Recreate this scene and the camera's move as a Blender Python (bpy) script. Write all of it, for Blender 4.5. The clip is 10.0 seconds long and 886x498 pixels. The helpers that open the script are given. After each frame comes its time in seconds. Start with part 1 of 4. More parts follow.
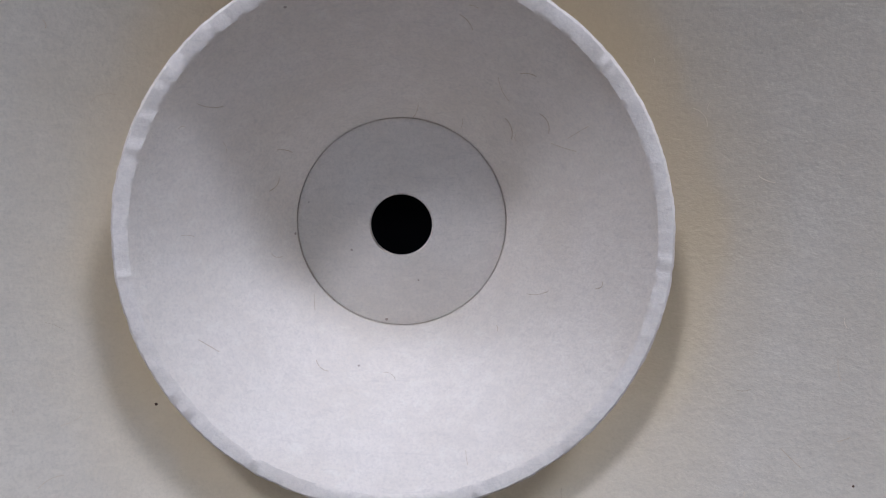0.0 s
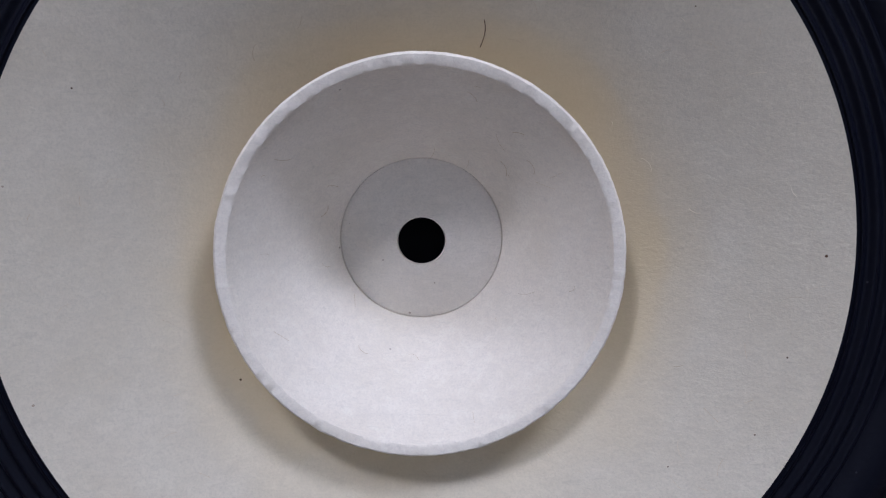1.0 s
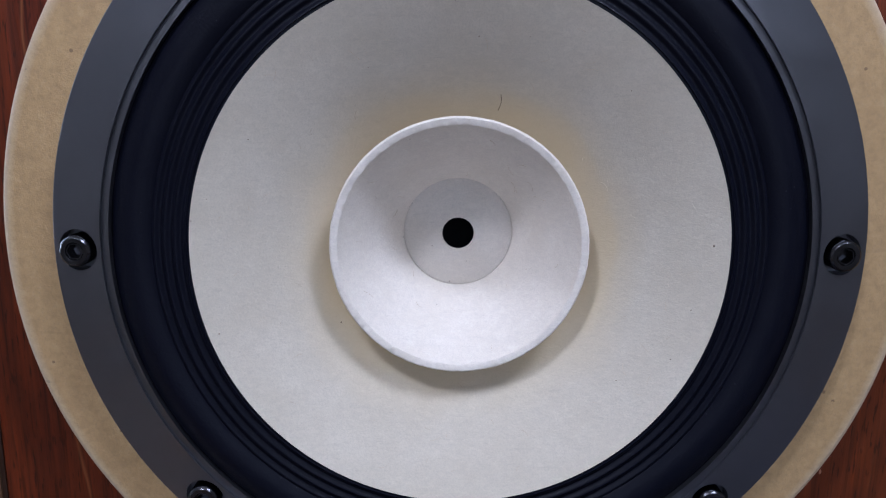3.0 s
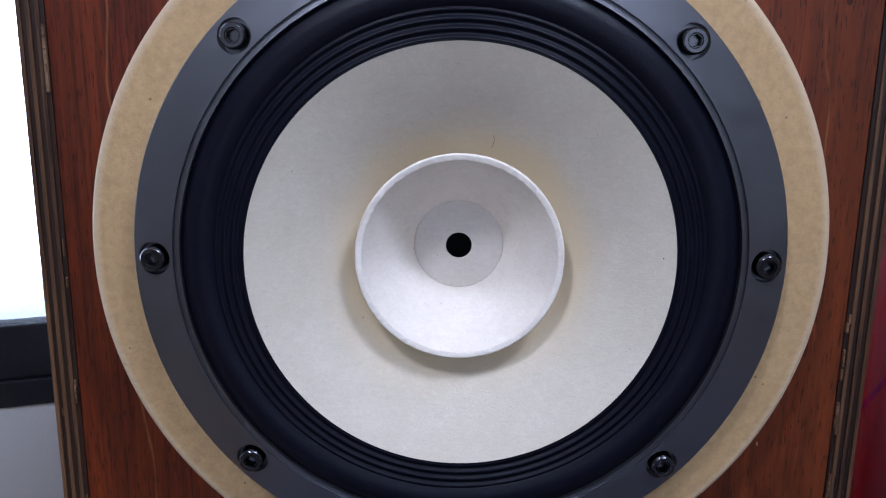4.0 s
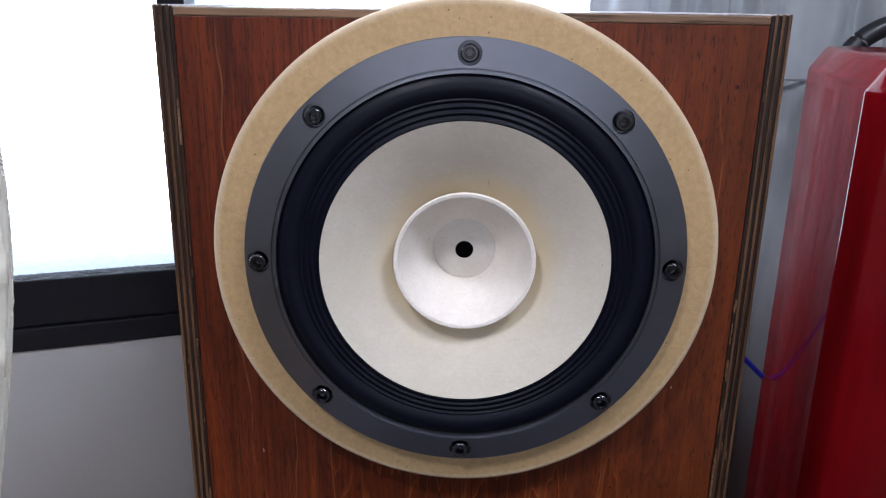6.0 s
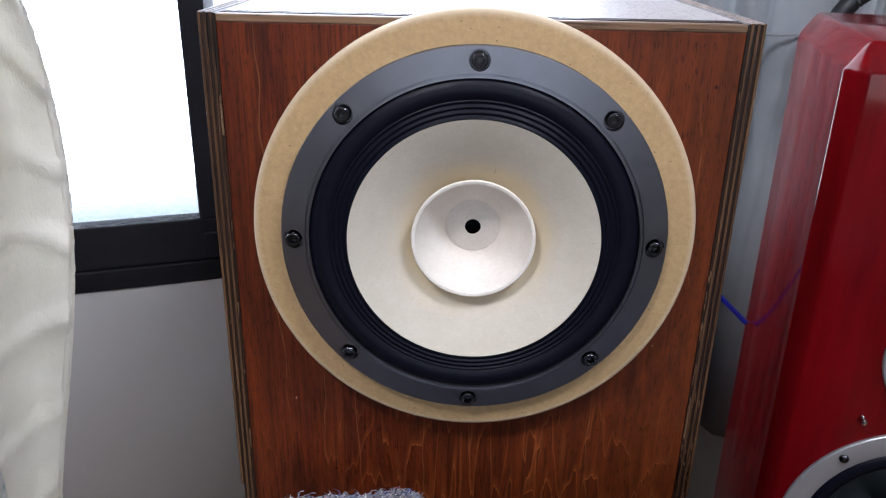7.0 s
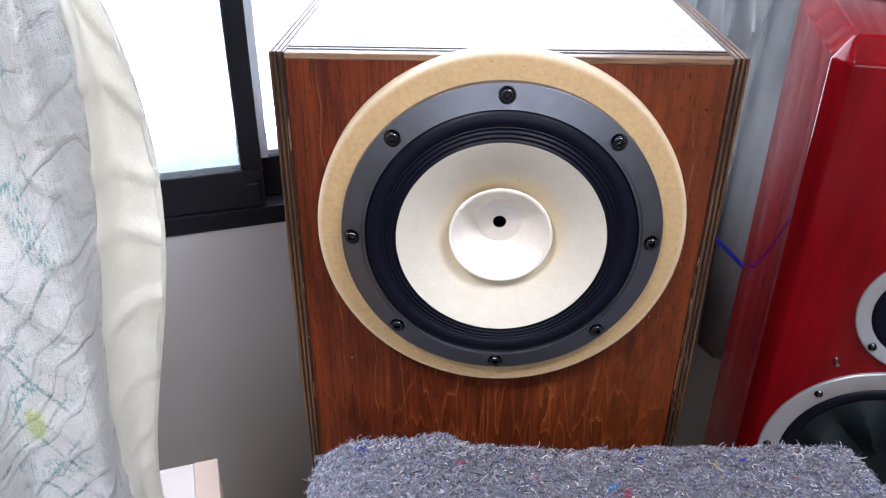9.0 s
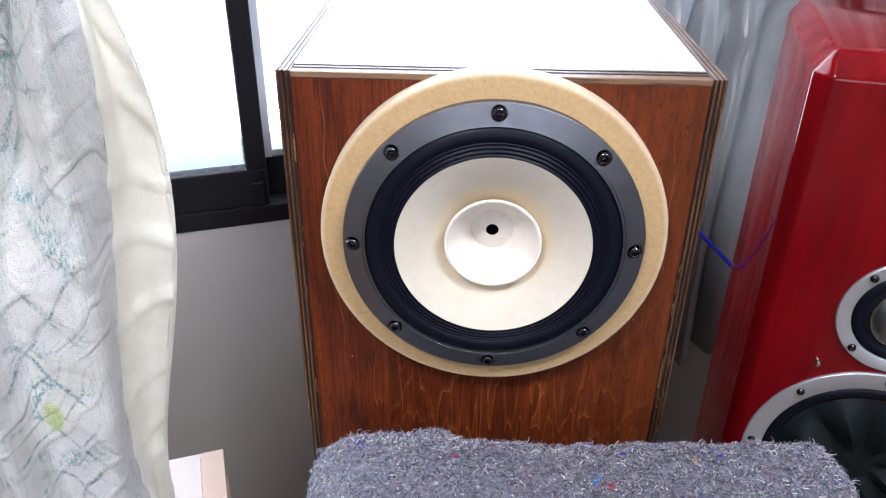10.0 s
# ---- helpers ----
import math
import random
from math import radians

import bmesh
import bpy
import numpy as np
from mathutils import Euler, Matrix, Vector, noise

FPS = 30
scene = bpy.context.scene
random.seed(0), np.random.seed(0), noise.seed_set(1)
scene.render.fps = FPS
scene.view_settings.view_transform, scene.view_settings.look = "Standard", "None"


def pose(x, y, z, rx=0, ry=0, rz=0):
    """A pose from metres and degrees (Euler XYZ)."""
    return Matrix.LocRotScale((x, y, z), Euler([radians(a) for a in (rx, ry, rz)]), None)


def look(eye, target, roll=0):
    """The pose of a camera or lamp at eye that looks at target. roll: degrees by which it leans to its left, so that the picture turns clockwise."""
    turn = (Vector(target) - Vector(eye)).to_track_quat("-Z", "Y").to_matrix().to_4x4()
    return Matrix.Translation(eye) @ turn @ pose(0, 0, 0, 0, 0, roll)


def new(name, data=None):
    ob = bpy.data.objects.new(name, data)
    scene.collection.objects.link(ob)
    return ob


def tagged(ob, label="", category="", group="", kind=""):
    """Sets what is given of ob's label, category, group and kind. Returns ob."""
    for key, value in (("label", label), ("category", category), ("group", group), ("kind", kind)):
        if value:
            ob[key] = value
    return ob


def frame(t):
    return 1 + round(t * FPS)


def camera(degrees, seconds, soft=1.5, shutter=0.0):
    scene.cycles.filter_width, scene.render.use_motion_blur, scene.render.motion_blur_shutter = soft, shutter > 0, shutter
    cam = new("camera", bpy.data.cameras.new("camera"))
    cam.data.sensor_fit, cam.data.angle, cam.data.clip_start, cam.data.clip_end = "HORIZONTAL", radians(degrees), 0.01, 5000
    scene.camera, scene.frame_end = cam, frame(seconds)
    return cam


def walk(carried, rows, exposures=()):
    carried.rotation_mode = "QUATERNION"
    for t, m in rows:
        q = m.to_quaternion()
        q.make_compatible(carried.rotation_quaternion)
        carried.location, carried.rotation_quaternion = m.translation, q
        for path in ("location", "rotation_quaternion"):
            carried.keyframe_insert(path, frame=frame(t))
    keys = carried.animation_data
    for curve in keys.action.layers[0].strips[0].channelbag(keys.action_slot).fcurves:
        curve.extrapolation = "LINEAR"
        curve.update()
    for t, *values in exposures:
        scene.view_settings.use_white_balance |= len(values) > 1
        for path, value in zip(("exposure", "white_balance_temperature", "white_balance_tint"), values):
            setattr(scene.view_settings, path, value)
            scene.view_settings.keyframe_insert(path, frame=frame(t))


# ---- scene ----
# The camera draws back from a hand's width in front of the loudspeaker's cone.
# Places are given from the cone's centre line; BASE is its height over the floor.
BASE = 0.95
cam = camera(58.9, 10.0, soft=1.2)
ROWS = [
    (0.0, 0.0044, -0.1111, 0.0142, -0.81, -8.78, -0.40),
    (0.5, 0.0009, -0.1283, 0.0186, -1.72, -9.53, 0.20),
    (1.0, 0.0007, -0.1440, 0.0265, -1.30, -10.76, -0.10),
    (1.5, 0.0055, -0.1606, 0.0268, -0.46, -9.88, -0.30),
    (2.0, 0.0028, -0.1762, 0.0302, -0.23, -10.65, -0.30),
    (2.5, -0.0016, -0.1965, 0.0369, -0.35, -11.17, -0.99),
    (2.7, -0.0024, -0.2047, 0.0396, 0.24, -11.61, -0.31),
    (3.8, -0.0058, -0.2559, 0.0524, 0.43, -12.25, -0.57),
    (4.0, -0.0039, -0.2655, 0.0571, 0.49, -12.26, -0.66),
    (4.5, -0.0064, -0.2961, 0.0633, 0.54, -13.35, -0.91),
    (5.0, 0.0003, -0.3205, 0.0755, 0.51, -15.21, -1.32),
    (5.5, -0.0043, -0.3502, 0.0883, 0.66, -15.87, -1.16),
    (5.7, -0.0037, -0.3593, 0.1007, 1.18, -16.23, -0.92),
    (6.8, -0.0093, -0.4090, 0.1471, 1.23, -21.02, -0.93),
    (7.0, -0.0102, -0.4162, 0.1569, 1.34, -22.17, -1.10),
    (7.5, -0.0199, -0.4371, 0.1744, 1.12, -24.63, -0.26),
    (8.0, -0.0183, -0.4566, 0.2042, 1.06, -27.04, -0.33),
    (8.5, -0.0201, -0.4661, 0.2269, 1.56, -28.27, -0.10),
    (9.0, -0.0229, -0.4730, 0.2433, 2.04, -29.10, -0.33),
    (9.5, -0.0217, -0.4827, 0.2586, 2.19, -29.43, -0.43),
    (10.0, -0.0178, -0.4947, 0.2687, 2.36, -29.82, -0.60),
]
# the clip's camera opens up and turns warmer as it draws back
EXPOSURES = [(0.0, -1.02, 5480, 18), (1.5, -0.92, 5460, 18), (2.5, -0.82, 5340, 18), (4.0, -0.57, 5230, 18), (5.5, -0.53, 5540, 17), (7.0, -0.42, 5820, 15), (8.5, 0.0, 5800, 15), (10.0, 0.17, 5900, 15)]
walk(cam, [(t, pose(x, y, z + BASE, 90 + pitch, roll, yaw)) for t, x, y, z, yaw, pitch, roll in ROWS], EXPOSURES)

# ---- light ----
world = bpy.data.worlds.new("world")
scene.world = world
world.use_nodes = True
wn = world.node_tree.nodes
sky = wn.new("ShaderNodeTexSky")
sky.sky_type, sky.sun_disc = "NISHITA", False
sky.sun_elevation, sky.sun_rotation = radians(40), radians(200)
wn["Background"].inputs["Strength"].default_value = 0.1
world.node_tree.links.new(sky.outputs[0], wn["Background"].inputs["Color"])

WALL_AT, WALL_TURN = Vector((-0.3275, 0.494, 0)), 19.5          # window wall: a point on its face, and its turn
ALONG = Vector((math.cos(radians(WALL_TURN)), math.sin(radians(WALL_TURN)), 0))
INTO = Vector((-ALONG.y, ALONG.x, 0))                            # outwards through the window


def area(name, eye, target, size, watts, colour, shape="DISK", size_y=None):
    lamp = bpy.data.lights.new(name, "AREA")
    lamp.energy, lamp.color, lamp.shape, lamp.size = watts, colour, shape, size
    if size_y:
        lamp.size_y = size_y
    ob = new(name, lamp)
    ob.matrix_world = look(eye, target)
    return ob


# the room's ceiling lights, up in front of the baffle, a south fill, and the daylight in the window's opening
area("ceiling_light", (-0.56, -1.05, BASE + 1.42), (0, 0, BASE), 0.28, 23, (1.0, 0.97, 0.95))
area("second_ceiling_light", (0.70, -0.72, BASE + 1.42), (0.05, 0, BASE), 0.42, 27, (0.97, 0.98, 1.0))
# unseen fill added on the south side, so the driver's frame reflects something bright
area("south_fill_light", (0.3, -2.66, BASE + 0.62), (0.3, 0, BASE + 0.62), 1.8, 15, (0.93, 0.96, 1.0), "RECTANGLE", 1.1)
WIN = WALL_AT + ALONG * -0.1 + INTO * 0.02
area("window_daylight", (WIN.x, WIN.y, BASE + 0.35), (WIN.x - INTO.x, WIN.y - INTO.y, BASE + 0.3), 1.5, 30,
     (0.86, 0.93, 1.0), "RECTANGLE", 1.0)


# ---- materials ----
class Nodes:
    """A node material under construction."""

    def __init__(self, name, rough=0.5, metal=0.0, base=(0.8, 0.8, 0.8), **more):
        self.m = bpy.data.materials.new(name)
        self.m.use_nodes = True
        self.t = self.m.node_tree
        self.b = self.t.nodes["Principled BSDF"]
        self.set(self.b, Roughness=rough, Metallic=metal, **{"Base Color": (*base, 1)}, **more)
        self.co = self.add("ShaderNodeTexCoord").outputs["Object"]

    def add(self, kind, **props):
        n = self.t.nodes.new(kind)
        for k, v in props.items():
            setattr(n, k, v)
        return n

    def set(self, n, **values):
        for k, v in values.items():
            n.inputs[k].default_value = v
        return n

    def link(self, a, b):
        self.t.links.new(a, b)

    def scaled(self, s, turn=(0, 0, 0)):
        n = self.add("ShaderNodeMapping")
        self.set(n, Scale=s, Rotation=turn)
        self.link(self.co, n.inputs["Vector"])
        return n.outputs[0]

    def noise(self, scale, detail=3, rough=0.55, co=None, distort=0.0):
        n = self.set(self.add("ShaderNodeTexNoise"), Scale=scale, Detail=detail, Roughness=rough, Distortion=distort)
        self.link(co or self.co, n.inputs["Vector"])
        return n.outputs[0]

    def voronoi(self, scale, feature="F1", co=None, out=0, rand=1.0):
        n = self.add("ShaderNodeTexVoronoi", feature=feature)
        self.set(n, Scale=scale, Randomness=rand)
        self.link(co or self.co, n.inputs["Vector"])
        return n.outputs[out]

    def ramp(self, value, stops, ease="LINEAR"):
        n = self.add("ShaderNodeValToRGB")
        n.color_ramp.interpolation = ease
        el = n.color_ramp.elements
        while len(el) < len(stops):
            el.new(0.5)
        for e, (p, c) in zip(el, stops):
            e.position, e.color = p, (c, c, c, 1) if isinstance(c, (int, float)) else (*c, 1)
        self.link(value, n.inputs[0])
        return n.outputs[0]

    def mix(self, fac, a, b, how="MIX"):
        n = self.add("ShaderNodeMix", data_type="RGBA", blend_type=how)
        for sock, v in ((n.inputs[0], fac), (n.inputs[6], a), (n.inputs[7], b)):
            if hasattr(v, "is_linked"):
                self.link(v, sock)
            elif isinstance(v, (int, float)):
                sock.default_value = v
            else:
                sock.default_value = (*v, 1)
        return n.outputs[2]

    def math(self, how, a, b=0.0):
        n = self.add("ShaderNodeMath", operation=how)
        for sock, v in ((n.inputs[0], a), (n.inputs[1], b)):
            if hasattr(v, "is_linked"):
                self.link(v, sock)
            else:
                sock.default_value = v
        return n.outputs[0]

    def axis(self):
        """Distance from the cone's axis."""
        s = self.add("ShaderNodeSeparateXYZ")
        self.link(self.co, s.inputs[0])
        return self.math("SQRT", self.math("ADD", self.math("POWER", s.outputs[0], 2), self.math("POWER", s.outputs[2], 2))), s.outputs

    def colour(self, c):
        self.link(c, self.b.inputs["Base Color"])
        return self

    def roughness(self, v):
        self.link(v, self.b.inputs["Roughness"])
        return self

    def bump(self, height, dist, strength=1.0):
        n = self.set(self.add("ShaderNodeBump"), Distance=dist, Strength=strength)
        self.link(height, n.inputs["Height"])
        old = self.b.inputs["Normal"]
        if old.is_linked:
            self.link(old.links[0].from_socket, n.inputs["Normal"])
        self.link(n.outputs[0], old)
        return self


def paper(name, tone, stained):
    n = Nodes(name, 0.8, **{"Specular IOR Level": 0.25})
    fine = n.noise(2400, 4, 0.7)
    soft = n.noise(70, 5, 0.65)
    pulp = n.noise(420, 5, 0.7, n.scaled((1.0, 1.0, 1.9)), 0.6)
    c = n.mix(n.ramp(soft, [(0.32, 0.0), (0.68, 1.0)]), tone, tuple(v * f for v, f in zip(tone, (0.92, 0.905, 0.875))))
    c = n.mix(n.math("MULTIPLY", n.ramp(fine, [(0.35, 1.0), (0.55, 0.0)]), 0.45), c, tuple(v * 0.76 for v in tone))
    c = n.mix(n.math("MULTIPLY", n.ramp(pulp, [(0.36, 1.0), (0.52, 0.0)]), 0.30), c, tuple(v * 0.80 for v in tone))
    c = n.mix(n.math("MULTIPLY", n.ramp(pulp, [(0.55, 0.0), (0.72, 1.0)]), 0.35), c, tuple(min(0.92, v * 1.12) for v in tone))
    strands = n.ramp(n.noise(900, 2, 0.5, n.scaled((0.16, 1.0, 1.3), (0, 0.35, 0)), 1.2), [(0.30, 1.0), (0.37, 0.0)])
    c = n.mix(n.math("MULTIPLY", strands, 0.2), c, tuple(v * 0.66 for v in tone))
    if stained:
        r, xyz = n.axis()
        band = n.ramp(n.math("ADD", n.math("MULTIPLY", r, 10), n.math("MULTIPLY", n.math("SUBTRACT", n.noise(45, 4), 0.5), 0.11)),
                      [(0.0, 0.8), (0.36, 0.8), (0.405, 0.58), (0.43, 0.26), (0.50, 0.0)])
        patch = n.ramp(n.noise(16, 2), [(0.35, 0.5), (0.6, 1.0)])
        c = n.mix(n.math("MULTIPLY", band, patch), c, (0.68, 0.545, 0.32))
    specks = n.math("LESS_THAN", n.voronoi(230), 0.055)
    keep = n.math("GREATER_THAN", n.noise(60, 1), 0.6)
    c = n.mix(n.math("MULTIPLY", n.math("MULTIPLY", specks, keep), 0.6), c, (0.25, 0.17, 0.12))
    n.colour(c)
    lumps = n.mix(0.5, n.noise(1500, 3, 0.6), pulp)
    return n.bump(lumps, 0.0002, 0.7).m


def stained_wood(name, dark, mid, light, seed=0.0, plain=False, gloss=0.0, sideways=False):
    n = Nodes(name, 0.42, **{"Specular IOR Level": 0.4 if plain else 0.28, "Coat Weight": gloss, "Coat Roughness": 0.22})
    co = n.scaled((0.05, 1.0, 1.0) if sideways else (1.0, 1.0, 0.04))
    off = n.add("ShaderNodeVectorMath", operation="ADD")
    off.inputs[1].default_value = (seed, seed * 0.7, seed * 1.3)
    n.link(co, off.inputs[0])
    co = off.outputs[0]
    grain = n.noise(330, 7, 0.75, co, 0.4)
    broad = n.noise(30, 4, 0.6, co, 0.8)
    c = n.mix(n.ramp(grain, [(0.34, 0.0), (0.66, 1.0)] if plain else [(0.27, 0.0), (0.63, 1.0)]), dark, mid)
    c = n.mix(n.math("MULTIPLY", n.ramp(broad, [(0.42, 0.0), (0.66, 1.0)]), 0.5), c, light)
    pores = n.ramp(n.noise(620, 3, 0.6, n.scaled((0.04, 1.0, 1.0) if sideways else (1.0, 1.0, 0.035))), [(0.36, 1.0), (0.47, 0.0)])
    c = n.mix(n.math("MULTIPLY", pores, 0.72 if plain else 0.5), c, tuple(v * 0.25 for v in dark))
    if not plain:
        s = n.add("ShaderNodeSeparateXYZ")
        n.link(n.co, s.inputs[0])
        x, z = s.outputs[0], s.outputs[2]
        # lighter, browner veneer towards one side
        warm = n.ramp(n.math("ADD", n.math("MULTIPLY", x, 3.2), n.math("ADD", n.math("MULTIPLY", n.noise(14, 3), 0.5), 0.10)), [(0.25, 0.0), (0.80, 1.0)])
        c = n.mix(n.math("MULTIPLY", warm, 0.42), c, (0.142, 0.037, 0.0085))
        streak = n.ramp(n.noise(120, 5, 0.7, n.scaled((1.0, 1.0, 0.06))), [(0.36, 1.0), (0.56, 0.0)])
        c = n.mix(n.math("MULTIPLY", streak, 0.38), c, dark)
        # short dark vessels
        ticks = n.ramp(n.noise(1150, 2, 0.5, n.scaled((1.0, 1.0, 0.13))), [(0.33, 1.0), (0.42, 0.0)])
        c = n.mix(n.math("MULTIPLY", ticks, 0.7), c, dark)
        # cathedral figure: nested pale tips low on the board, thin upright lines above
        wander = n.noise(30, 3, 0.5, n.scaled((1.0, 1.0, 0.10)))
        tips = n.math("MULTIPLY", n.math("ABSOLUTE", n.math("SUBTRACT", wander, 0.5)), 13.0)
        jag = n.math("MULTIPLY", n.noise(160, 3, 0.6, n.scaled((1.0, 1.0, 0.12))), 0.45)
        phase = n.math("ADD", n.math("SUBTRACT", n.math("MULTIPLY", z, 17), tips), jag)
        line = n.ramp(n.math("FRACT", phase), [(0.0, 0.0), (0.025, 1.0), (0.07, 0.35), (0.30, 0.0)])
        low = n.ramp(n.math("ADD", n.math("MULTIPLY", z, -6.0), n.math("MULTIPLY", n.math("SUBTRACT", n.noise(20, 3), 0.5), 0.5)), [(0.62, 0.0), (0.82, 1.0)])
        middle = n.ramp(n.math("ABSOLUTE", n.math("MULTIPLY", n.math("SUBTRACT", x, 0.02), 6.0)), [(0.35, 1.0), (0.72, 0.25)])
        pale = (0.33, 0.088, 0.020)
        c = n.mix(n.math("MULTIPLY", n.math("MULTIPLY", n.math("MULTIPLY", line, low), middle), 0.72), c, pale)
        upright = n.math("FRACT", n.math("ADD", n.math("MULTIPLY", x, 42), n.math("MULTIPLY", n.noise(16, 3, 0.55, n.scaled((1.0, 1.0, 0.35))), 1.7)))
        thin = n.ramp(upright, [(0.0, 0.0), (0.025, 1.0), (0.055, 0.0)])
        where = n.ramp(n.noise(24, 3, 0.6, n.scaled((1.0, 1.0, 0.5))), [(0.48, 0.0), (0.58, 1.0)])
        c = n.mix(n.math("MULTIPLY", n.math("MULTIPLY", thin, where), 0.4), c, (0.36, 0.135, 0.042))
        # dark mineral streaks and blotches of stain
        blot = n.ramp(n.noise(34, 4, 0.6, n.scaled((1.0, 1.0, 0.45))), [(0.52, 0.0), (0.70, 1.0)])
        c = n.mix(n.math("MULTIPLY", blot, 0.5), c, tuple(v * 0.6 for v in dark))
        dents = n.math("MULTIPLY", n.math("LESS_THAN", n.voronoi(55), 0.06), n.math("GREATER_THAN", n.noise(23, 1), 0.5))
        c = n.mix(n.math("MULTIPLY", dents, 0.7), c, tuple(v * 0.3 for v in dark))
        nicks = n.math("MULTIPLY", n.math("LESS_THAN", n.voronoi(70, co=n.scaled((1.0, 1.0, 0.4))), 0.035), n.math("GREATER_THAN", n.noise(31, 1), 0.56))
        c = n.mix(n.math("MULTIPLY", nicks, 0.8), c, (0.42, 0.22, 0.13))
    n.colour(c)
    n.roughness(n.ramp(grain, [(0.3, 0.52), (0.7, 0.34)]))
    return n.bump(grain, 0.0004, 0.35).m


def fibreboard():
    n = Nodes("fibreboard", 0.7)
    soft, fine = n.noise(70, 4), n.noise(1400, 4, 0.7)
    c = n.mix(soft, (0.42, 0.272, 0.120), (0.52, 0.348, 0.158))
    c = n.mix(n.math("MULTIPLY", n.ramp(fine, [(0.35, 1.0), (0.5, 0.0)]), 0.4), c, (0.34, 0.235, 0.13))
    clumps = n.noise(330, 5, 0.7)
    c = n.mix(n.math("MULTIPLY", n.ramp(clumps, [(0.34, 1.0), (0.52, 0.0)]), 0.45), c, (0.33, 0.215, 0.10))
    c = n.mix(n.math("MULTIPLY", n.ramp(clumps, [(0.54, 0.0), (0.72, 1.0)]), 0.4), c, (0.57, 0.405, 0.215))
    specks = n.math("MULTIPLY", n.math("LESS_THAN", n.voronoi(170), 0.085), n.math("GREATER_THAN", n.noise(45, 1), 0.53))
    c = n.mix(n.math("MULTIPLY", specks, 0.7), c, (0.15, 0.09, 0.05))
    scuffs = n.ramp(n.noise(300, 2, 0.5, n.scaled((0.12, 1.0, 0.9), (0, 0.9, 0)), 1.0), [(0.27, 1.0), (0.32, 0.0)])
    c = n.mix(n.math("MULTIPLY", scuffs, 0.15), c, (0.22, 0.14, 0.07))
    # the rounded outer edge is painted paler, for the top light it catches
    r, xyz = n.axis()
    lit_edge = n.ramp(n.math("ADD", r, n.math("MULTIPLY", n.math("SUBTRACT", n.noise(700, 3), 0.5), 0.0016)), [(0.1188, 0.0), (0.1203, 1.0)])
    c = n.mix(n.math("MULTIPLY", lit_edge, 0.7), c, (0.66, 0.55, 0.40))
    return n.colour(c).bump(fine, 0.0002, 0.5).bump(clumps, 0.0004, 0.5).m


def grey_metal(name, tone, rough, metal, grit=0.5):
    n = Nodes(name, rough, metal)
    fine = n.noise(3000, 3)
    c = n.mix(n.noise(60, 3), tone, tuple(v * 0.86 for v in tone))
    n.colour(c)
    n.roughness(n.ramp(n.noise(120, 4), [(0.3, rough - 0.05), (0.7, rough + 0.07)]))
    return n.bump(fine, 0.00006, grit).m


def black_rubber():
    n = Nodes("black_rubber", 0.42, 0.0, (0.004, 0.005, 0.01), **{"Specular IOR Level": 0.16})
    dust = n.ramp(n.voronoi(420), [(0.05, 1.0), (0.09, 0.0)])
    thin = n.math("MULTIPLY", dust, n.math("GREATER_THAN", n.noise(80, 2), 0.6))
    n.colour(n.mix(n.math("MULTIPLY", thin, 0.35), (0.0034, 0.0040, 0.0092), (0.10, 0.10, 0.11)))
    n.roughness(n.ramp(n.noise(150, 4), [(0.3, 0.36), (0.7, 0.5)]))
    return n.bump(n.noise(1300, 3), 0.00015, 0.5).m


def red_lacquer():
    n = Nodes("red_lacquer", 0.08, 0.0, (0.2, 0.004, 0.008), **{"Specular IOR Level": 0.3})
    co = n.scaled((1, 1, 0.12))
    n.colour(n.mix(n.ramp(n.noise(60, 4, 0.6, co), [(0.3, 0.0), (0.7, 1.0)]), (0.10, 0.0014, 0.003), (0.165, 0.0024, 0.0045)))
    n.roughness(n.ramp(n.noise(25, 3), [(0.3, 0.05), (0.7, 0.12)]))
    return n.bump(n.noise(30, 2), 0.0006, 0.12).m


def felt():
    n = Nodes("recycled_felt", 0.95)
    a, b = n.noise(420, 5, 0.7), n.noise(900, 3, 0.6)
    c = n.ramp(a, [(0.32, (0.026, 0.026, 0.036)), (0.45, (0.125, 0.124, 0.158)), (0.6, (0.20, 0.198, 0.238)), (0.75, (0.37, 0.365, 0.39))])
    tint = n.add("ShaderNodeTexVoronoi")
    n.set(tint, Scale=260)
    n.link(n.co, tint.inputs["Vector"])
    c = n.mix(0.03, c, tint.outputs["Color"])
    clots = n.ramp(n.noise(150, 3, 0.6), [(0.36, 1.0), (0.48, 0.0)])
    c = n.mix(n.math("MULTIPLY", clots, 0.55), c, (0.035, 0.037, 0.06))
    c = n.mix(n.math("MULTIPLY", n.ramp(n.noise(110, 3, 0.6), [(0.58, 0.0), (0.70, 1.0)]), 0.4), c, (0.34, 0.34, 0.40))
    n.colour(c)
    return n.bump(b, 0.0022, 1.0).bump(n.noise(190, 4, 0.65), 0.0045, 0.9).m


def fibres():
    n = Nodes("felt_fibres", 0.9)
    g = n.add("ShaderNodeNewGeometry")
    c = n.ramp(g.outputs["Random Per Island"],
               [(0.0, (0.34, 0.335, 0.36)), (0.18, (0.20, 0.195, 0.232)), (0.46, (0.105, 0.10, 0.13)), (0.66, (0.018, 0.018, 0.028)),
                (0.84, (0.60, 0.58, 0.56)), (0.91, (0.05, 0.07, 0.26)), (0.95, (0.30, 0.24, 0.16)), (0.978, (0.30, 0.07, 0.08)), (0.99, (0.10, 0.24, 0.44))], "CONSTANT")
    return n.colour(c).m


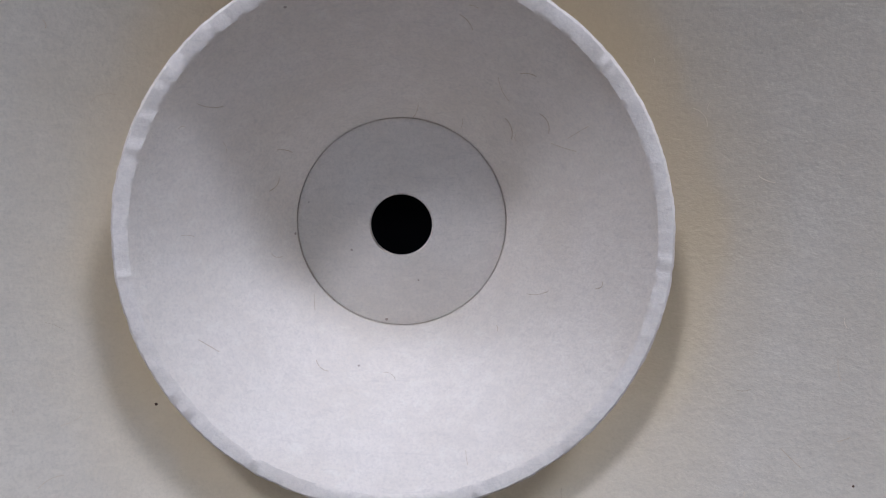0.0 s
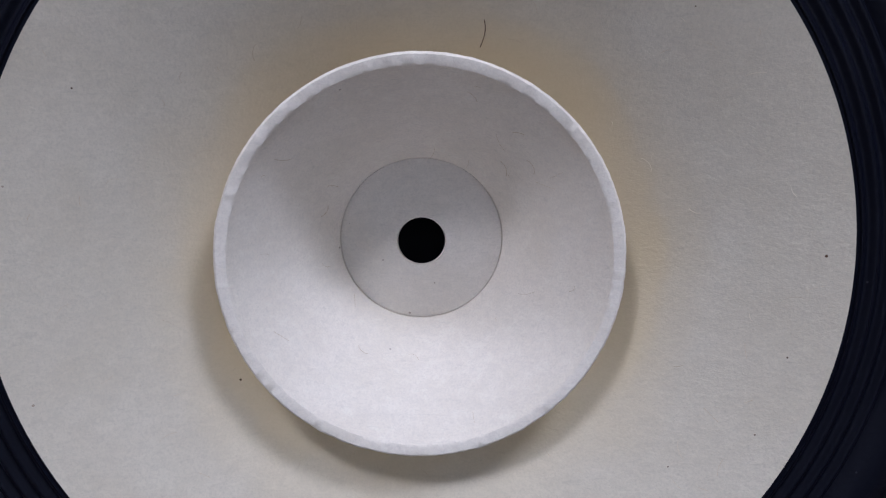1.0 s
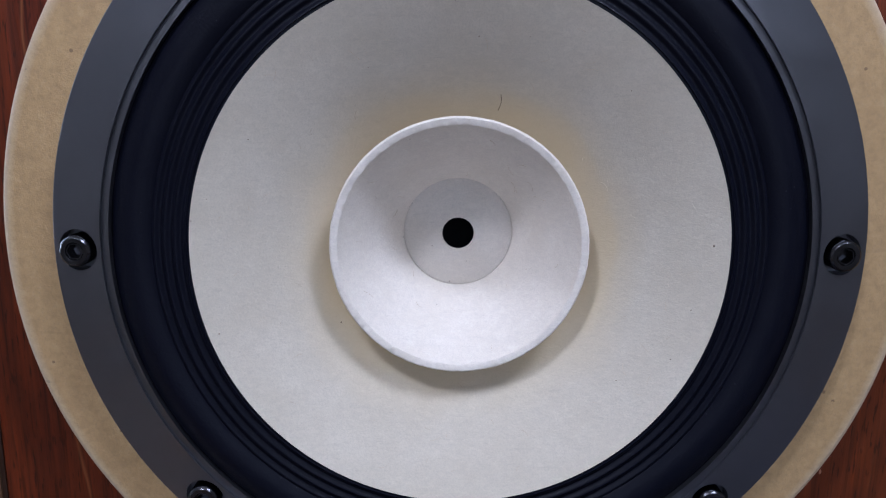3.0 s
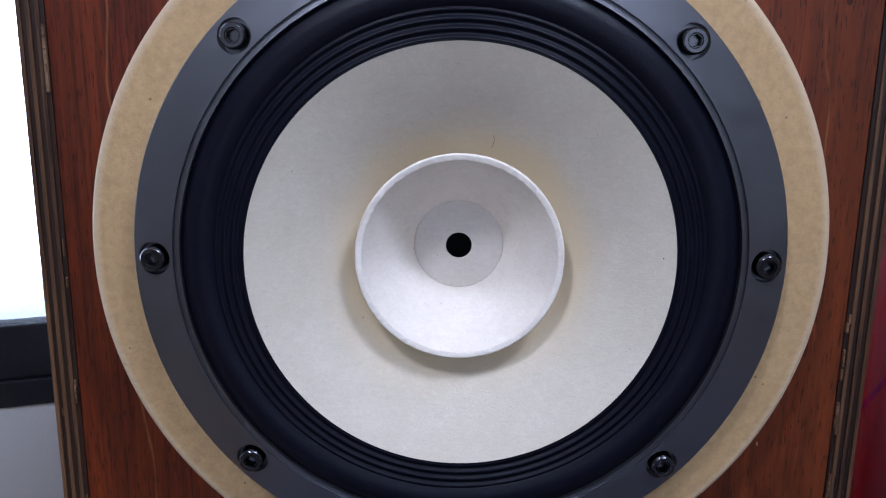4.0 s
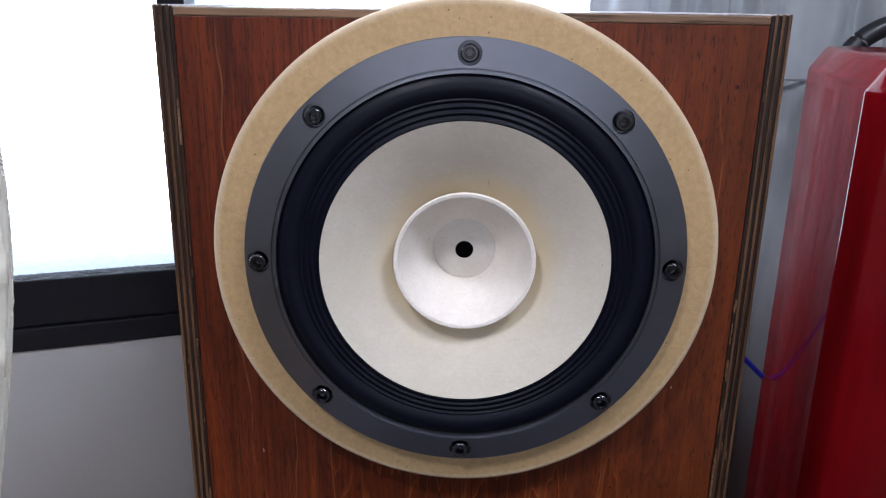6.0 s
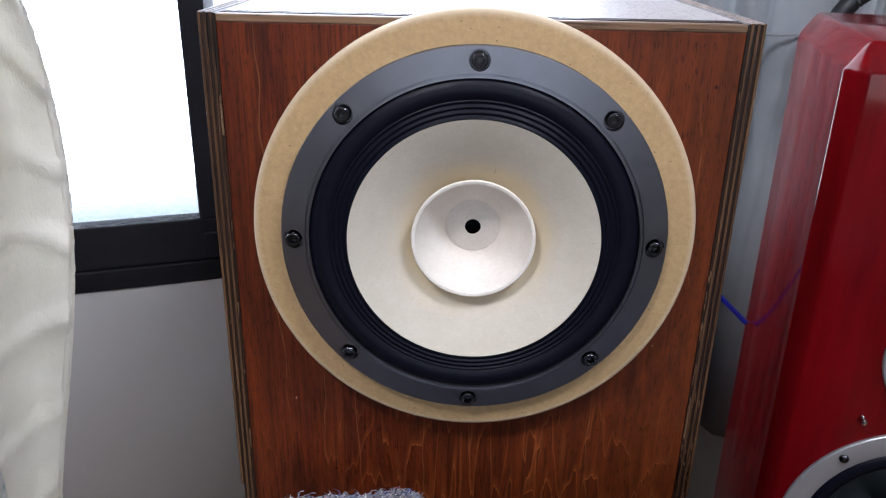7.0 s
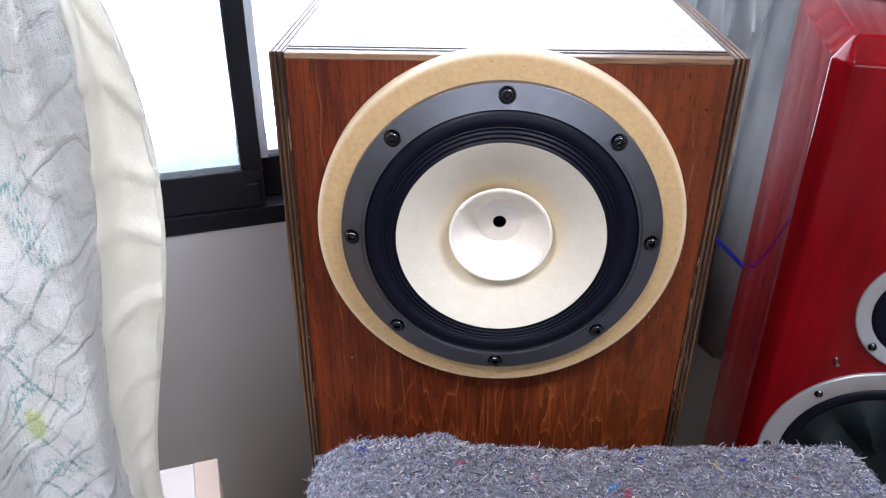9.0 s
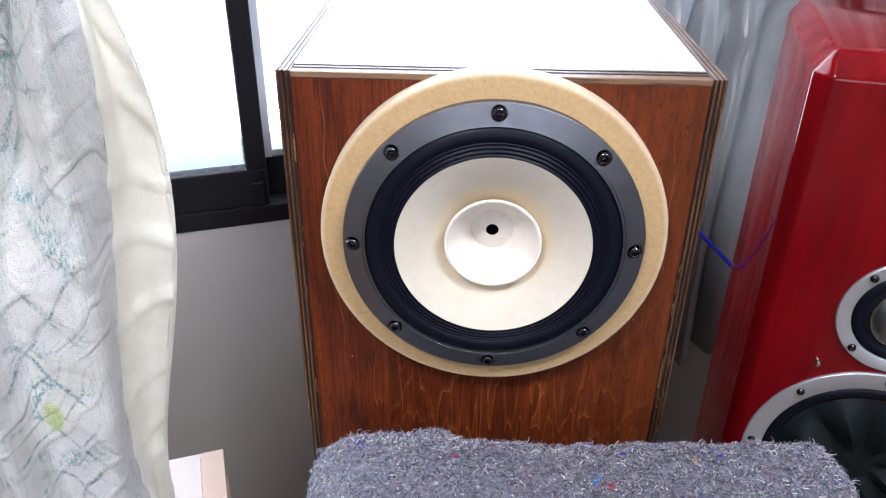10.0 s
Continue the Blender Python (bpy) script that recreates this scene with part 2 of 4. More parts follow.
def terry(name, patterned):
    n = Nodes(name, 0.95, **{"Sheen Weight": 0.25})
    base = (0.67, 0.655, 0.63) if patterned else (0.81, 0.775, 0.685)
    c = n.mix(n.ramp(n.noise(28, 3), [(0.35, 0.0), (0.7, 1.0)]), base, tuple(v * f for v, f in zip(base, (0.9, 0.9, 0.86))))
    weave = n.voronoi(560, rand=0.4)
    if patterned:
        s = n.add("ShaderNodeSeparateXYZ")
        n.link(n.co, s.inputs[0])
        z = s.outputs[2]
        wob = n.math("MULTIPLY", n.math("SUBTRACT", n.noise(11, 2), 0.5), 0.085)

        def stripes(sy, sz, period, width):
            v = n.math("ADD", n.math("ADD", n.math("MULTIPLY", s.outputs[0], -sy), n.math("MULTIPLY", z, sz)), wob)
            f = n.math("FRACT", n.math("DIVIDE", n.math("ADD", v, 10), period))
            return n.ramp(n.math("ABSOLUTE", n.math("SUBTRACT", f, 0.5)), [(0.0, 1.0), (width, 0.7), (width * 1.6, 0.0)])

        a, b = stripes(1.05, 0.85, 0.034, 0.045), stripes(-1.2, 0.75, 0.047, 0.042)
        lines = n.math("MAXIMUM", a, b)
        dots = n.ramp(weave, [(0.40, 1.0), (0.62, 0.45)])
        outer = n.ramp(n.math("MULTIPLY", n.math("ADD", n.math("ADD", n.math("ADD", s.outputs[0], 0.40), n.math("MULTIPLY", z, -0.036)), n.math("MULTIPLY", n.math("SUBTRACT", n.noise(30, 2), 0.5), 0.015)), 5), [(0.58, 1.0), (0.64, 0.25)])
        where = n.math("MULTIPLY", n.math("MULTIPLY", n.ramp(n.noise(24, 3), [(0.46, 0.08), (0.58, 0.9)]), n.ramp(n.noise(330, 2), [(0.40, 0.25), (0.52, 1.0)])), outer)
        c = n.mix(n.math("MULTIPLY", n.math("MULTIPLY", lines, dots), where), c, (0.02, 0.17, 0.17))
        blot = n.math("MULTIPLY", n.math("MULTIPLY", n.ramp(n.noise(17, 4, 0.65), [(0.54, 0.0), (0.62, 1.0)]), n.ramp(n.noise(420, 2, 0.5, n.scaled((1.0, 1.0, 0.5), (0, 0.6, 0))), [(0.46, 0.0), (0.56, 1.0)])), dots)
        c = n.mix(n.math("MULTIPLY", n.math("MULTIPLY", blot, outer), 0.8), c, (0.05, 0.27, 0.28))
        gz, gx = n.math("DIVIDE", n.math("ADD", z, 0.126), 0.020), n.math("DIVIDE", n.math("ADD", s.outputs[0], 0.316), 0.009)
        spread = n.math("ADD", n.math("ADD", n.math("POWER", n.math("ABSOLUTE", gz), 2), n.math("POWER", n.math("ABSOLUTE", gx), 2)), n.math("MULTIPLY", n.noise(120, 3), 1.2))
        green = n.math("MULTIPLY", n.ramp(n.math("MULTIPLY", spread, 0.4), [(0.3, 1.0), (0.55, 0.0)]), dots)
        c = n.mix(n.math("MULTIPLY", green, 0.9), c, (0.42, 0.50, 0.12))
        c = n.mix(n.math("MULTIPLY", n.ramp(weave, [(0.14, 1.0), (0.36, 0.0)]), 0.62), c, (0.30, 0.295, 0.29))
        n.bump(lines, 0.0022, -1.0)
        n.bump(stripes(0.85, 0.8, 0.026, 0.10), 0.0015, 0.8)
        n.bump(stripes(-0.9, 0.7, 0.037, 0.09), 0.0013, 0.7)
    n.colour(c)
    # daylight from the window shines through the cloth
    lit = n.add("ShaderNodeBsdfTranslucent")
    n.link(c, lit.inputs["Color"])
    both = n.add("ShaderNodeMixShader")
    both.inputs[0].default_value = 0.2
    n.link(n.b.outputs[0], both.inputs[1])
    n.link(lit.outputs[0], both.inputs[2])
    n.link(both.outputs[0], n.t.nodes["Material Output"].inputs["Surface"])
    return n.bump(weave, 0.0007, 0.7 if patterned else 0.3).bump(n.noise(900, 4, 0.7), 0.0006, 0.45).bump(n.noise(110, 4, 0.6), 0.003, 0.5).m


def painted_wall(name, tone):
    n = Nodes(name, 0.85)
    n.colour(n.mix(n.noise(9, 4), tone, tuple(v * 0.9 for v in tone)))
    return n.bump(n.noise(350, 4), 0.0008, 0.35).m


def satin():
    n = Nodes("grey_satin", 0.32, 0.0, **{"Sheen Weight": 0.3, "Specular IOR Level": 0.6})
    tone = n.mix(n.noise(20, 3), (0.49, 0.508, 0.518), (0.36, 0.378, 0.39))
    n.colour(tone)
    n.bump(n.noise(900, 2, 0.5, n.scaled((1, 1, 4))), 0.0002, 0.3)
    through_cloth = n.add("ShaderNodeBsdfTranslucent")
    n.link(tone, through_cloth.inputs["Color"])
    both = n.add("ShaderNodeMixShader")
    both.inputs[0].default_value = 0.34
    n.link(n.b.outputs[0], both.inputs[1])
    n.link(through_cloth.outputs[0], both.inputs[2])
    n.link(both.outputs[0], n.t.nodes["Material Output"].inputs["Surface"])
    return n.m


def frosted():
    n = Nodes("frosted_glass", 0.35, 0.0, (0.96, 0.99, 1.0), **{"Transmission Weight": 1.0, "IOR": 1.04})
    return n.bump(n.voronoi(150), 0.002, 0.8).m


M_CONE = paper("cone_paper", (0.67, 0.61, 0.50), True)
M_WHIZZER = paper("white_paper", (0.86, 0.795, 0.705), False)
M_CAP = paper("cap_paper", (0.79, 0.735, 0.66), False)
M_WOOD = stained_wood("stained_plywood", (0.016, 0.0034, 0.0014), (0.136, 0.0216, 0.0046), (0.198, 0.039, 0.0080))
M_PLY_DARK = stained_wood("stained_ply_edge", (0.010, 0.0045, 0.003), (0.026, 0.011, 0.006), (0.05, 0.022, 0.011), 3.1, True)
M_PLY_PALE = stained_wood("pale_ply_edge", (0.030, 0.013, 0.006), (0.115, 0.055, 0.024), (0.24, 0.13, 0.060), 5.3, True)
# the top's near-white tone paints in the window's glare on stained, varnished wood
M_TOP = stained_wood("glare_whitened_top", (0.52, 0.44, 0.41), (0.60, 0.53, 0.50), (0.66, 0.59, 0.56), 7.7, True, 1.0)
M_WORN = stained_wood("worn_edge", (0.05, 0.022, 0.012), (0.19, 0.10, 0.05), (0.33, 0.21, 0.115), 9.2, True, 0.0, True)
M_MDF = fibreboard()
M_FRAME = grey_metal("grey_coated_metal", (0.19, 0.194, 0.213), 0.40, 0.97, 0.25)
M_SCREW = grey_metal("black_steel", (0.10, 0.10, 0.11), 0.2, 1.0)
M_RUBBER = black_rubber()
M_DARK = Nodes("black_cavity", 0.9, 0.0, (0.006, 0.006, 0.008)).m
M_RED = red_lacquer()
M_SILVER = grey_metal("silver_metal", (0.50, 0.51, 0.53), 0.36, 0.6)
M_GUN = grey_metal("dark_silver", (0.46, 0.465, 0.47), 0.34, 1.0)
M_STEEL = grey_metal("polished_steel", (0.6, 0.58, 0.55), 0.2, 1.0)
M_FELT, M_FIBRES = felt(), fibres()
M_TOWEL, M_HEM = terry("patterned_terry", True), terry("cream_terry", False)
M_WALL = painted_wall("grey_wall_paint", (0.365, 0.361, 0.356))
M_ROOM = painted_wall("beige_wall_paint", (0.36, 0.34, 0.315))
M_FLOOR = stained_wood("floor_wood", (0.16, 0.09, 0.05), (0.26, 0.16, 0.09), (0.32, 0.21, 0.12), 1.2, True)
M_ALU = grey_metal("black_aluminium", (0.0035, 0.0035, 0.006), 0.7, 0.0)
M_ALU.node_tree.nodes["Principled BSDF"].inputs["Specular IOR Level"].default_value = 0.22
M_SATIN = satin()
M_GLASS = frosted()
hz = Nodes("daylight_over_garden", 0.9, 0.0, (0, 0, 0))
sep = hz.add("ShaderNodeSeparateXYZ")
hz.link(hz.co, sep.inputs[0])
haze = hz.ramp(hz.math("ADD", hz.math("ADD", sep.outputs[2], 0.6), hz.math("MULTIPLY", hz.math("SUBTRACT", hz.noise(40, 3), 0.5), 0.10)), [(0.20, (0.60, 0.73, 0.82)), (0.26, (0.75, 0.87, 0.94)), (0.36, (0.95, 0.98, 1.0))])
hz.link(haze, hz.b.inputs["Emission Color"])
hz.link(hz.ramp(hz.math("ADD", sep.outputs[2], 0.6), [(0.24, 0.36), (0.40, 1.0)]), hz.b.inputs["Emission Strength"])
tripled = hz.math("MULTIPLY", hz.b.inputs["Emission Strength"].links[0].from_socket, 3.2)
hz.link(tripled, hz.b.inputs["Emission Strength"])
M_DAY = hz.m
M_CARD = painted_wall("pale_cardboard", (0.30, 0.25, 0.225))
M_CARD_EDGE = painted_wall("tan_cardboard", (0.50, 0.35, 0.24))
M_BLUE = Nodes("blue_plastic", 0.35, 0.0, (0.03, 0.065, 0.75)).m
M_LINT = Nodes("tan_fibre", 0.9, 0.0, (0.58, 0.47, 0.33)).m
M_SPECK = Nodes("brown_speck", 0.9, 0.0, (0.10, 0.06, 0.035)).m
M_CARBON = grey_metal("dark_woven_cone", (0.008, 0.011, 0.012), 0.42, 0.0)
M_CARBON.node_tree.nodes["Principled BSDF"].inputs["Specular IOR Level"].default_value = 0.12
M_BLACK = Nodes("black_plastic", 0.4, 0.0, (0.008, 0.008, 0.01)).m

# ---- mesh helpers ----
HERE = Matrix.Translation((0, 0, BASE))


def link_mesh(name, bm, material, smooth=False):
    me = bpy.data.meshes.new(name)
    bmesh.ops.recalc_face_normals(bm, faces=bm.faces)
    bm.to_mesh(me)
    bm.free()
    me.materials.append(material)
    if smooth:
        me.shade_smooth()
        me.set_sharp_from_angle(angle=radians(38))
    return new(name, me)


def thing(name, at, label, category, group="", kind=""):
    """An Empty at the base of a thing, in places from the cone's centre."""
    ob = new(name)
    ob.matrix_world = HERE @ Matrix.Translation(at)
    ob.empty_display_size = 0.03
    return tagged(ob, label, category, group, kind)


def part(name, bm, material, parent, label="", smooth=False):
    ob = link_mesh(name, bm, material, smooth)
    adopt(ob, parent, HERE)
    return tagged(ob, label)


def adopt(ob, parent, m):
    ob.parent = parent
    bpy.context.view_layer.update()
    ob.matrix_parent_inverse = parent.matrix_world.inverted()
    ob.matrix_basis = m
    bpy.context.view_layer.update()


def whole(name, bm, material, label, category, smooth=False, kind="", m=HERE):
    ob = link_mesh(name, bm, material, smooth)
    ob.matrix_world = m
    return tagged(ob, label, category, "", kind)


def slab(x0, x1, y0, y1, z0, z1, bevel=0.0, m=None, seg=2):
    bm = bmesh.new()
    bmesh.ops.create_cube(bm, size=1, matrix=Matrix.Translation(((x0 + x1) / 2, (y0 + y1) / 2, (z0 + z1) / 2)) @ Matrix.Diagonal((x1 - x0, y1 - y0, z1 - z0, 1)))
    if bevel:
        bmesh.ops.bevel(bm, geom=bm.edges[:], offset=bevel, segments=seg, profile=0.5, affect="EDGES")
    if m is not None:
        bm.transform(m)
    return bm


def lathe(profile, steps=128, closed=True, m=None):
    """Turns (radius, y) pairs round the y axis; closed: the profile is a loop."""
    bm = bmesh.new()
    rings = []
    for r, y in profile:
        if r < 1e-6:
            rings.append([bm.verts.new((0, y, 0))] * steps)
        else:
            rings.append([bm.verts.new((r * math.cos(2 * math.pi * i / steps), y, r * math.sin(2 * math.pi * i / steps))) for i in range(steps)])
    pairs = list(zip(rings, rings[1:])) + ([(rings[-1], rings[0])] if closed else [])
    for a, b in pairs:
        for i in range(steps):
            j = (i + 1) % steps
            vs = []
            for v in (a[i], a[j], b[j], b[i]):
                if v not in vs:
                    vs.append(v)
            if len(vs) > 2:
                bm.faces.new(vs)
    if m is not None:
        bm.transform(m)
    return bm


def cut(ob, cutters):
    """Takes the cutters' volume out of ob, for good."""
    for bm in cutters:
        tool = link_mesh("cutter", bm, M_DARK)
        tool.matrix_world = ob.matrix_world
        mod = ob.modifiers.new("cut", "BOOLEAN")
        mod.object, mod.operation, mod.solver = tool, "DIFFERENCE", "EXACT"
        bpy.context.view_layer.update()
        me = bpy.data.meshes.new_from_object(ob.evaluated_get(bpy.context.evaluated_depsgraph_get()))
        ob.modifiers.clear()
        ob.data = me
        bpy.data.objects.remove(tool)


def tube(points, radius, sides=10, m=None):
    """A round cord through the points."""
    pts = [Vector(p) for p in points]
    bm = bmesh.new()
    rings = []
    for i, p in enumerate(pts):
        d = (pts[min(i + 1, len(pts) - 1)] - pts[max(i - 1, 0)]).normalized()
        a = d.orthogonal().normalized()
        b = d.cross(a)
        rad = radius[i] if isinstance(radius, (list, tuple)) else radius
        rings.append([bm.verts.new(p + (a * math.cos(2 * math.pi * k / sides) + b * math.sin(2 * math.pi * k / sides)) * rad) for k in range(sides)])
    for r, s in zip(rings, rings[1:]):
        for k in range(sides):
            bm.faces.new((r[k], r[(k + 1) % sides], s[(k + 1) % sides], s[k]))
    bm.faces.new(rings[0])
    bm.faces.new(rings[-1])
    if m is not None:
        bm.transform(m)
    return bm


def round_path(points, n=8):
    """A smooth path through the points (Catmull-Rom)."""
    p = [Vector(q) for q in points]
    p = [p[0] * 2 - p[1]] + p + [p[-1] * 2 - p[-2]]
    out = []
    for i in range(1, len(p) - 2):
        for k in range(n):
            t = k / n
            a, b, c, d = p[i - 1:i + 3]
            out.append(0.5 * (2 * b + (c - a) * t + (2 * a - 5 * b + 4 * c - d) * t * t + (3 * b - a - 3 * c + d) * t ** 3))
    return out + [p[-2]]


# ---- the room ----
FLOOR, CEIL = -BASE, 1.5
wallm = Matrix.Translation(WALL_AT) @ Matrix.Rotation(radians(WALL_TURN), 4, "Z")     # x along the wall, y outwards
WIN_L, WIN_R, WIN_LOW, WIN_TOP = -1.30, 1.02, -0.265, 0.95
tagged(whole("floor", slab(-1.9, 2.1, -2.7, 1.5, FLOOR - 0.05, FLOOR), M_FLOOR, "brown wooden floor of the room", "floor"), kind="structure")
tagged(whole("ceiling", slab(-1.9, 2.1, -2.7, 1.5, CEIL, CEIL + 0.05), M_ROOM, "white painted ceiling of the room", "ceiling"), kind="structure")
wall_south = whole("wall_south", slab(-1.9, 2.1, -2.75, -2.7, FLOOR, CEIL), M_ROOM, "plain beige painted wall with an added opening behind the fill light", "wall", kind="structure")
cut(wall_south, [slab(-0.63, 1.23, -2.8, -2.6, 0.04, 1.2)])
whole("wall_west", slab(-1.95, -1.9, -2.7, 0.1, FLOOR, CEIL), M_ROOM, "plain beige painted wall", "wall", kind="structure")
tagged(whole("wall_east", slab(2.1, 2.15, -2.7, 1.5, FLOOR, CEIL), M_ROOM, "plain white painted wall", "wall"), kind="structure")
north = slab(-1.75, 2.7, 0, 0.12, FLOOR, CEIL, 0, wallm)
wall_north = whole("wall_north", north, M_WALL, "grey-beige painted wall below the window", "wall", kind="structure")
cut(wall_north, [slab(WIN_L, WIN_R, -0.1, 0.3, WIN_LOW, WIN_TOP, 0, wallm)])

# sliding window: black frame, two sashes one behind the other
window = thing("window_1", WALL_AT + Vector((0, 0, WIN_LOW)), "sliding window with black aluminium frame and frosted panes", "window", kind="structure")
for nm, x0, x1, z0, z1 in (("window_sill", WIN_L, WIN_R, WIN_LOW, WIN_LOW + 0.027), ("window_head", WIN_L, WIN_R, WIN_TOP - 0.03, WIN_TOP),
                           ("window_jamb", WIN_L, WIN_L + 0.03, WIN_LOW + 0.027, WIN_TOP - 0.03), ("window_jamb", WIN_R - 0.03, WIN_R, WIN_LOW + 0.027, WIN_TOP - 0.03)):
    part(nm, slab(x0, x1, -0.003, 0.09, z0, z1, 0.0015, wallm), M_ALU, window)


def sash(x0, x1, y0, y1, low):
    base = part("sash_rail", slab(x0, x1, y0, y1, WIN_LOW + 0.028, low, 0.002, wallm), M_ALU, window)
    part("sash_rail", slab(x0, x1, y0, y1, WIN_TOP - 0.08, WIN_TOP - 0.031, 0.002, wallm), M_ALU, window)
    for a, b in ((x0, x0 + 0.028), (x1 - 0.028, x1)):
        part("sash_stile", slab(a, b, y0, y1, low, WIN_TOP - 0.08, 0.002, wallm), M_ALU, window)
    mid = (y0 + y1) / 2
    pane = part("pane", slab(x0 + 0.024, x1 - 0.024, mid - 0.002, mid + 0.002, low - 0.004, WIN_TOP - 0.076, 0, wallm), M_GLASS, window, "frosted glass pane")
    pane.visible_shadow = False
    return base


sash(WIN_L + 0.03, 0.028, 0.0, 0.026, -0.182)
sash(0.0, WIN_R - 0.03, 0.032, 0.058, -0.178)
# added strip: its pale blue stands in for the glass's reflection beside the stile
part("pane_reflection_strip", slab(0.0285, 0.040, 0.030, 0.034, -0.178, WIN_TOP - 0.08, 0.0, wallm), painted_wall("pale_blue_reflection", (0.70, 0.78, 0.86)), window, "pale blue strip standing in for the reflection on the pane")
part("sash_latch", slab(0.004, 0.020, -0.008, 0.0, -0.232, -0.200, 0.001, wallm), M_ALU, window)
sky_card = whole("backdrop", slab(-1.7, 1.5, 0.5, 0.51, -0.8, 1.45, 0, wallm), M_DAY, "bright white daylight outside the window", "backdrop", kind="structure")


# ---- satin curtain beside the window ----
def curtain():
    bm = bmesh.new()
    cols, rows = 320, 90
    x0, x1, z0, z1 = 0.15, 1.15, -0.603, 0.9
    grid = []
    for j in range(rows + 1):
        z = z0 + (z1 - z0) * j / rows
        deep = 0.5 if z > 0.03 else min(1.0, 0.5 + (0.03 - z) / 0.10)
        row = []
        for i in range(cols + 1):
            x = x0 + (x1 - x0) * i / cols
            y = 0.645 + 0.33 * (x - 0.3)
            p = (x - 0.02 * z) / 0.068 + 0.30 * math.sin(21 * x) + 0.10 * math.sin(5 * z + 9 * x)
            a = math.sin(2 * math.pi * p)
            w = 0.029 * math.copysign(abs(a) ** 0.75, a) + 0.007 * math.sin(2 * math.pi * 2.6 * p + 1.0 + 2 * z)
            # slack diagonal wrinkles under the heading
            sag = max(0.0, min(1.0, (z + 0.30) / 0.2)) if z < 0.03 else 0.0
            w += 0.0045 * sag * math.sin(58 * (z - 0.9 * x) + 2.2 * noise.noise((9 * x, 7 * z, 4.0)))
            y += deep * (w + 0.006 * noise.noise((8 * x, 3 * z, 1.3)))
            row.append(bm.verts.new((x + 0.02 * (0.1 - z) * math.sin(9 * (x - x0)), y, z)))
        grid.append(row)
    for a, b in zip(grid, grid[1:]):
        for i in range(cols):
            bm.faces.new((a[i], a[i + 1], b[i + 1], b[i]))
    return bm


drape = thing("curtain", (0.6, 0.74, -0.603), "grey satin curtain hanging in loose vertical folds", "curtain")
cloth = part("cloth", curtain(), M_SATIN, drape, smooth=True)
thick = cloth.modifiers.new("thickness", "SOLIDIFY")
thick.thickness = 0.0015
seam = [(x, 0.645 + 0.33 * (x - 0.3) - 0.006, 0.030 + 0.008 * math.sin(6 * x)) for x in np.linspace(0.24, 1.1, 40)]
part("header_seam", tube(seam, 0.0022, 8), M_SATIN, drape, smooth=True)


# ---- the loudspeaker cabinet ----
HALF, TOP, DEEP, PLY = 0.1456, 0.1152, 0.42, 0.0092
JOG = -0.182
cabinet = thing("loudspeaker_cabinet", (0, DEEP / 2, FLOOR), "reddish-brown stained plywood loudspeaker cabinet with worn ply edges", "loudspeaker")
baffle = part("baffle", slab(-HALF + PLY, HALF - PLY, 0, 0.018, FLOOR, TOP - 0.0045, 0.0004), M_WOOD, cabinet)
cut(baffle, [lathe([(0, -0.05), (0.086, -0.05), (0.086, 0.05), (0, 0.05)], 96, False)])
part("edge_strip", slab(-HALF + PLY, HALF - PLY, -0.0004, 0.006, TOP - 0.0045, TOP - 0.0004, 0.0007), M_WORN, cabinet, "worn pale top edge of the baffle")
for i in range(4):
    y0 = 0.006 + 0.003 * i
    part("ply", slab(-HALF + PLY, HALF - PLY, y0, y0 + 0.00295, TOP - 0.0044, TOP - (0.0002 if i % 2 else 0.0007), 0.0002), (M_PLY_PALE, M_PLY_DARK)[i % 2], cabinet)
part("top_panel", slab(-HALF + PLY, HALF - PLY, 0.018, DEEP - 0.012, TOP - 0.018, TOP - 0.0003, 0.0004), M_TOP, cabinet, "varnished top panel, its near-white colour standing for window glare")
part("back_panel", slab(-HALF + PLY, HALF - PLY, DEEP - 0.012, DEEP, FLOOR, TOP - 0.0003, 0.0004), M_WOOD, cabinet)
for side in (-1, 1):
    core = None
    for i in range(6):
        a, b = HALF - PLY + PLY * i / 6, HALF - PLY + PLY * (i + 1) / 6 - 0.00004
        sunk = 0.0005 if i % 2 == 0 else 0.0
        bm = slab(min(side * a, side * b), max(side * a, side * b), -0.0009 + sunk, DEEP, JOG if i == 5 else FLOOR, TOP + 0.0004 - sunk, 0.00025)
        ob = part("side_panel" if core is None else "ply", bm, (M_PLY_DARK, M_PLY_PALE)[i % 2], core or cabinet)
        core = core or ob
# a splinter broken off each front corner
for x, z, h in ((-0.1372, 0.062, 0.011), (-0.1370, -0.146, 0.007), (0.1372, -0.125, 0.012), (0.1371, -0.06, 0.005)):
    part("chip", slab(x - 0.0006, x + 0.0006, -0.0012, 0.0004, z - h, z + h, 0.0003), M_WORN, cabinet, "bare pale chip in the edge")

rnd = random.Random(11)
for k in range(46):                                              # frayed edges of the plies, worst low on one side
    side = 1 if k < 18 or k > 25 else -1
    z = rnd.uniform(-0.185, -0.02) if k < 13 or k > 25 else rnd.uniform(-0.18, 0.10)
    x, h, w = side * rnd.choice((0.1369, 0.1373, 0.1399, 0.1428)), rnd.uniform(0.001, 0.0045), rnd.uniform(0.0002, 0.0005)
    part("chip", slab(x - w, x + w, -0.0013, 0.0004, z - h, z + h, 0.00015), (M_WORN, M_PLY_PALE, M_PLY_DARK)[k % 3], cabinet)

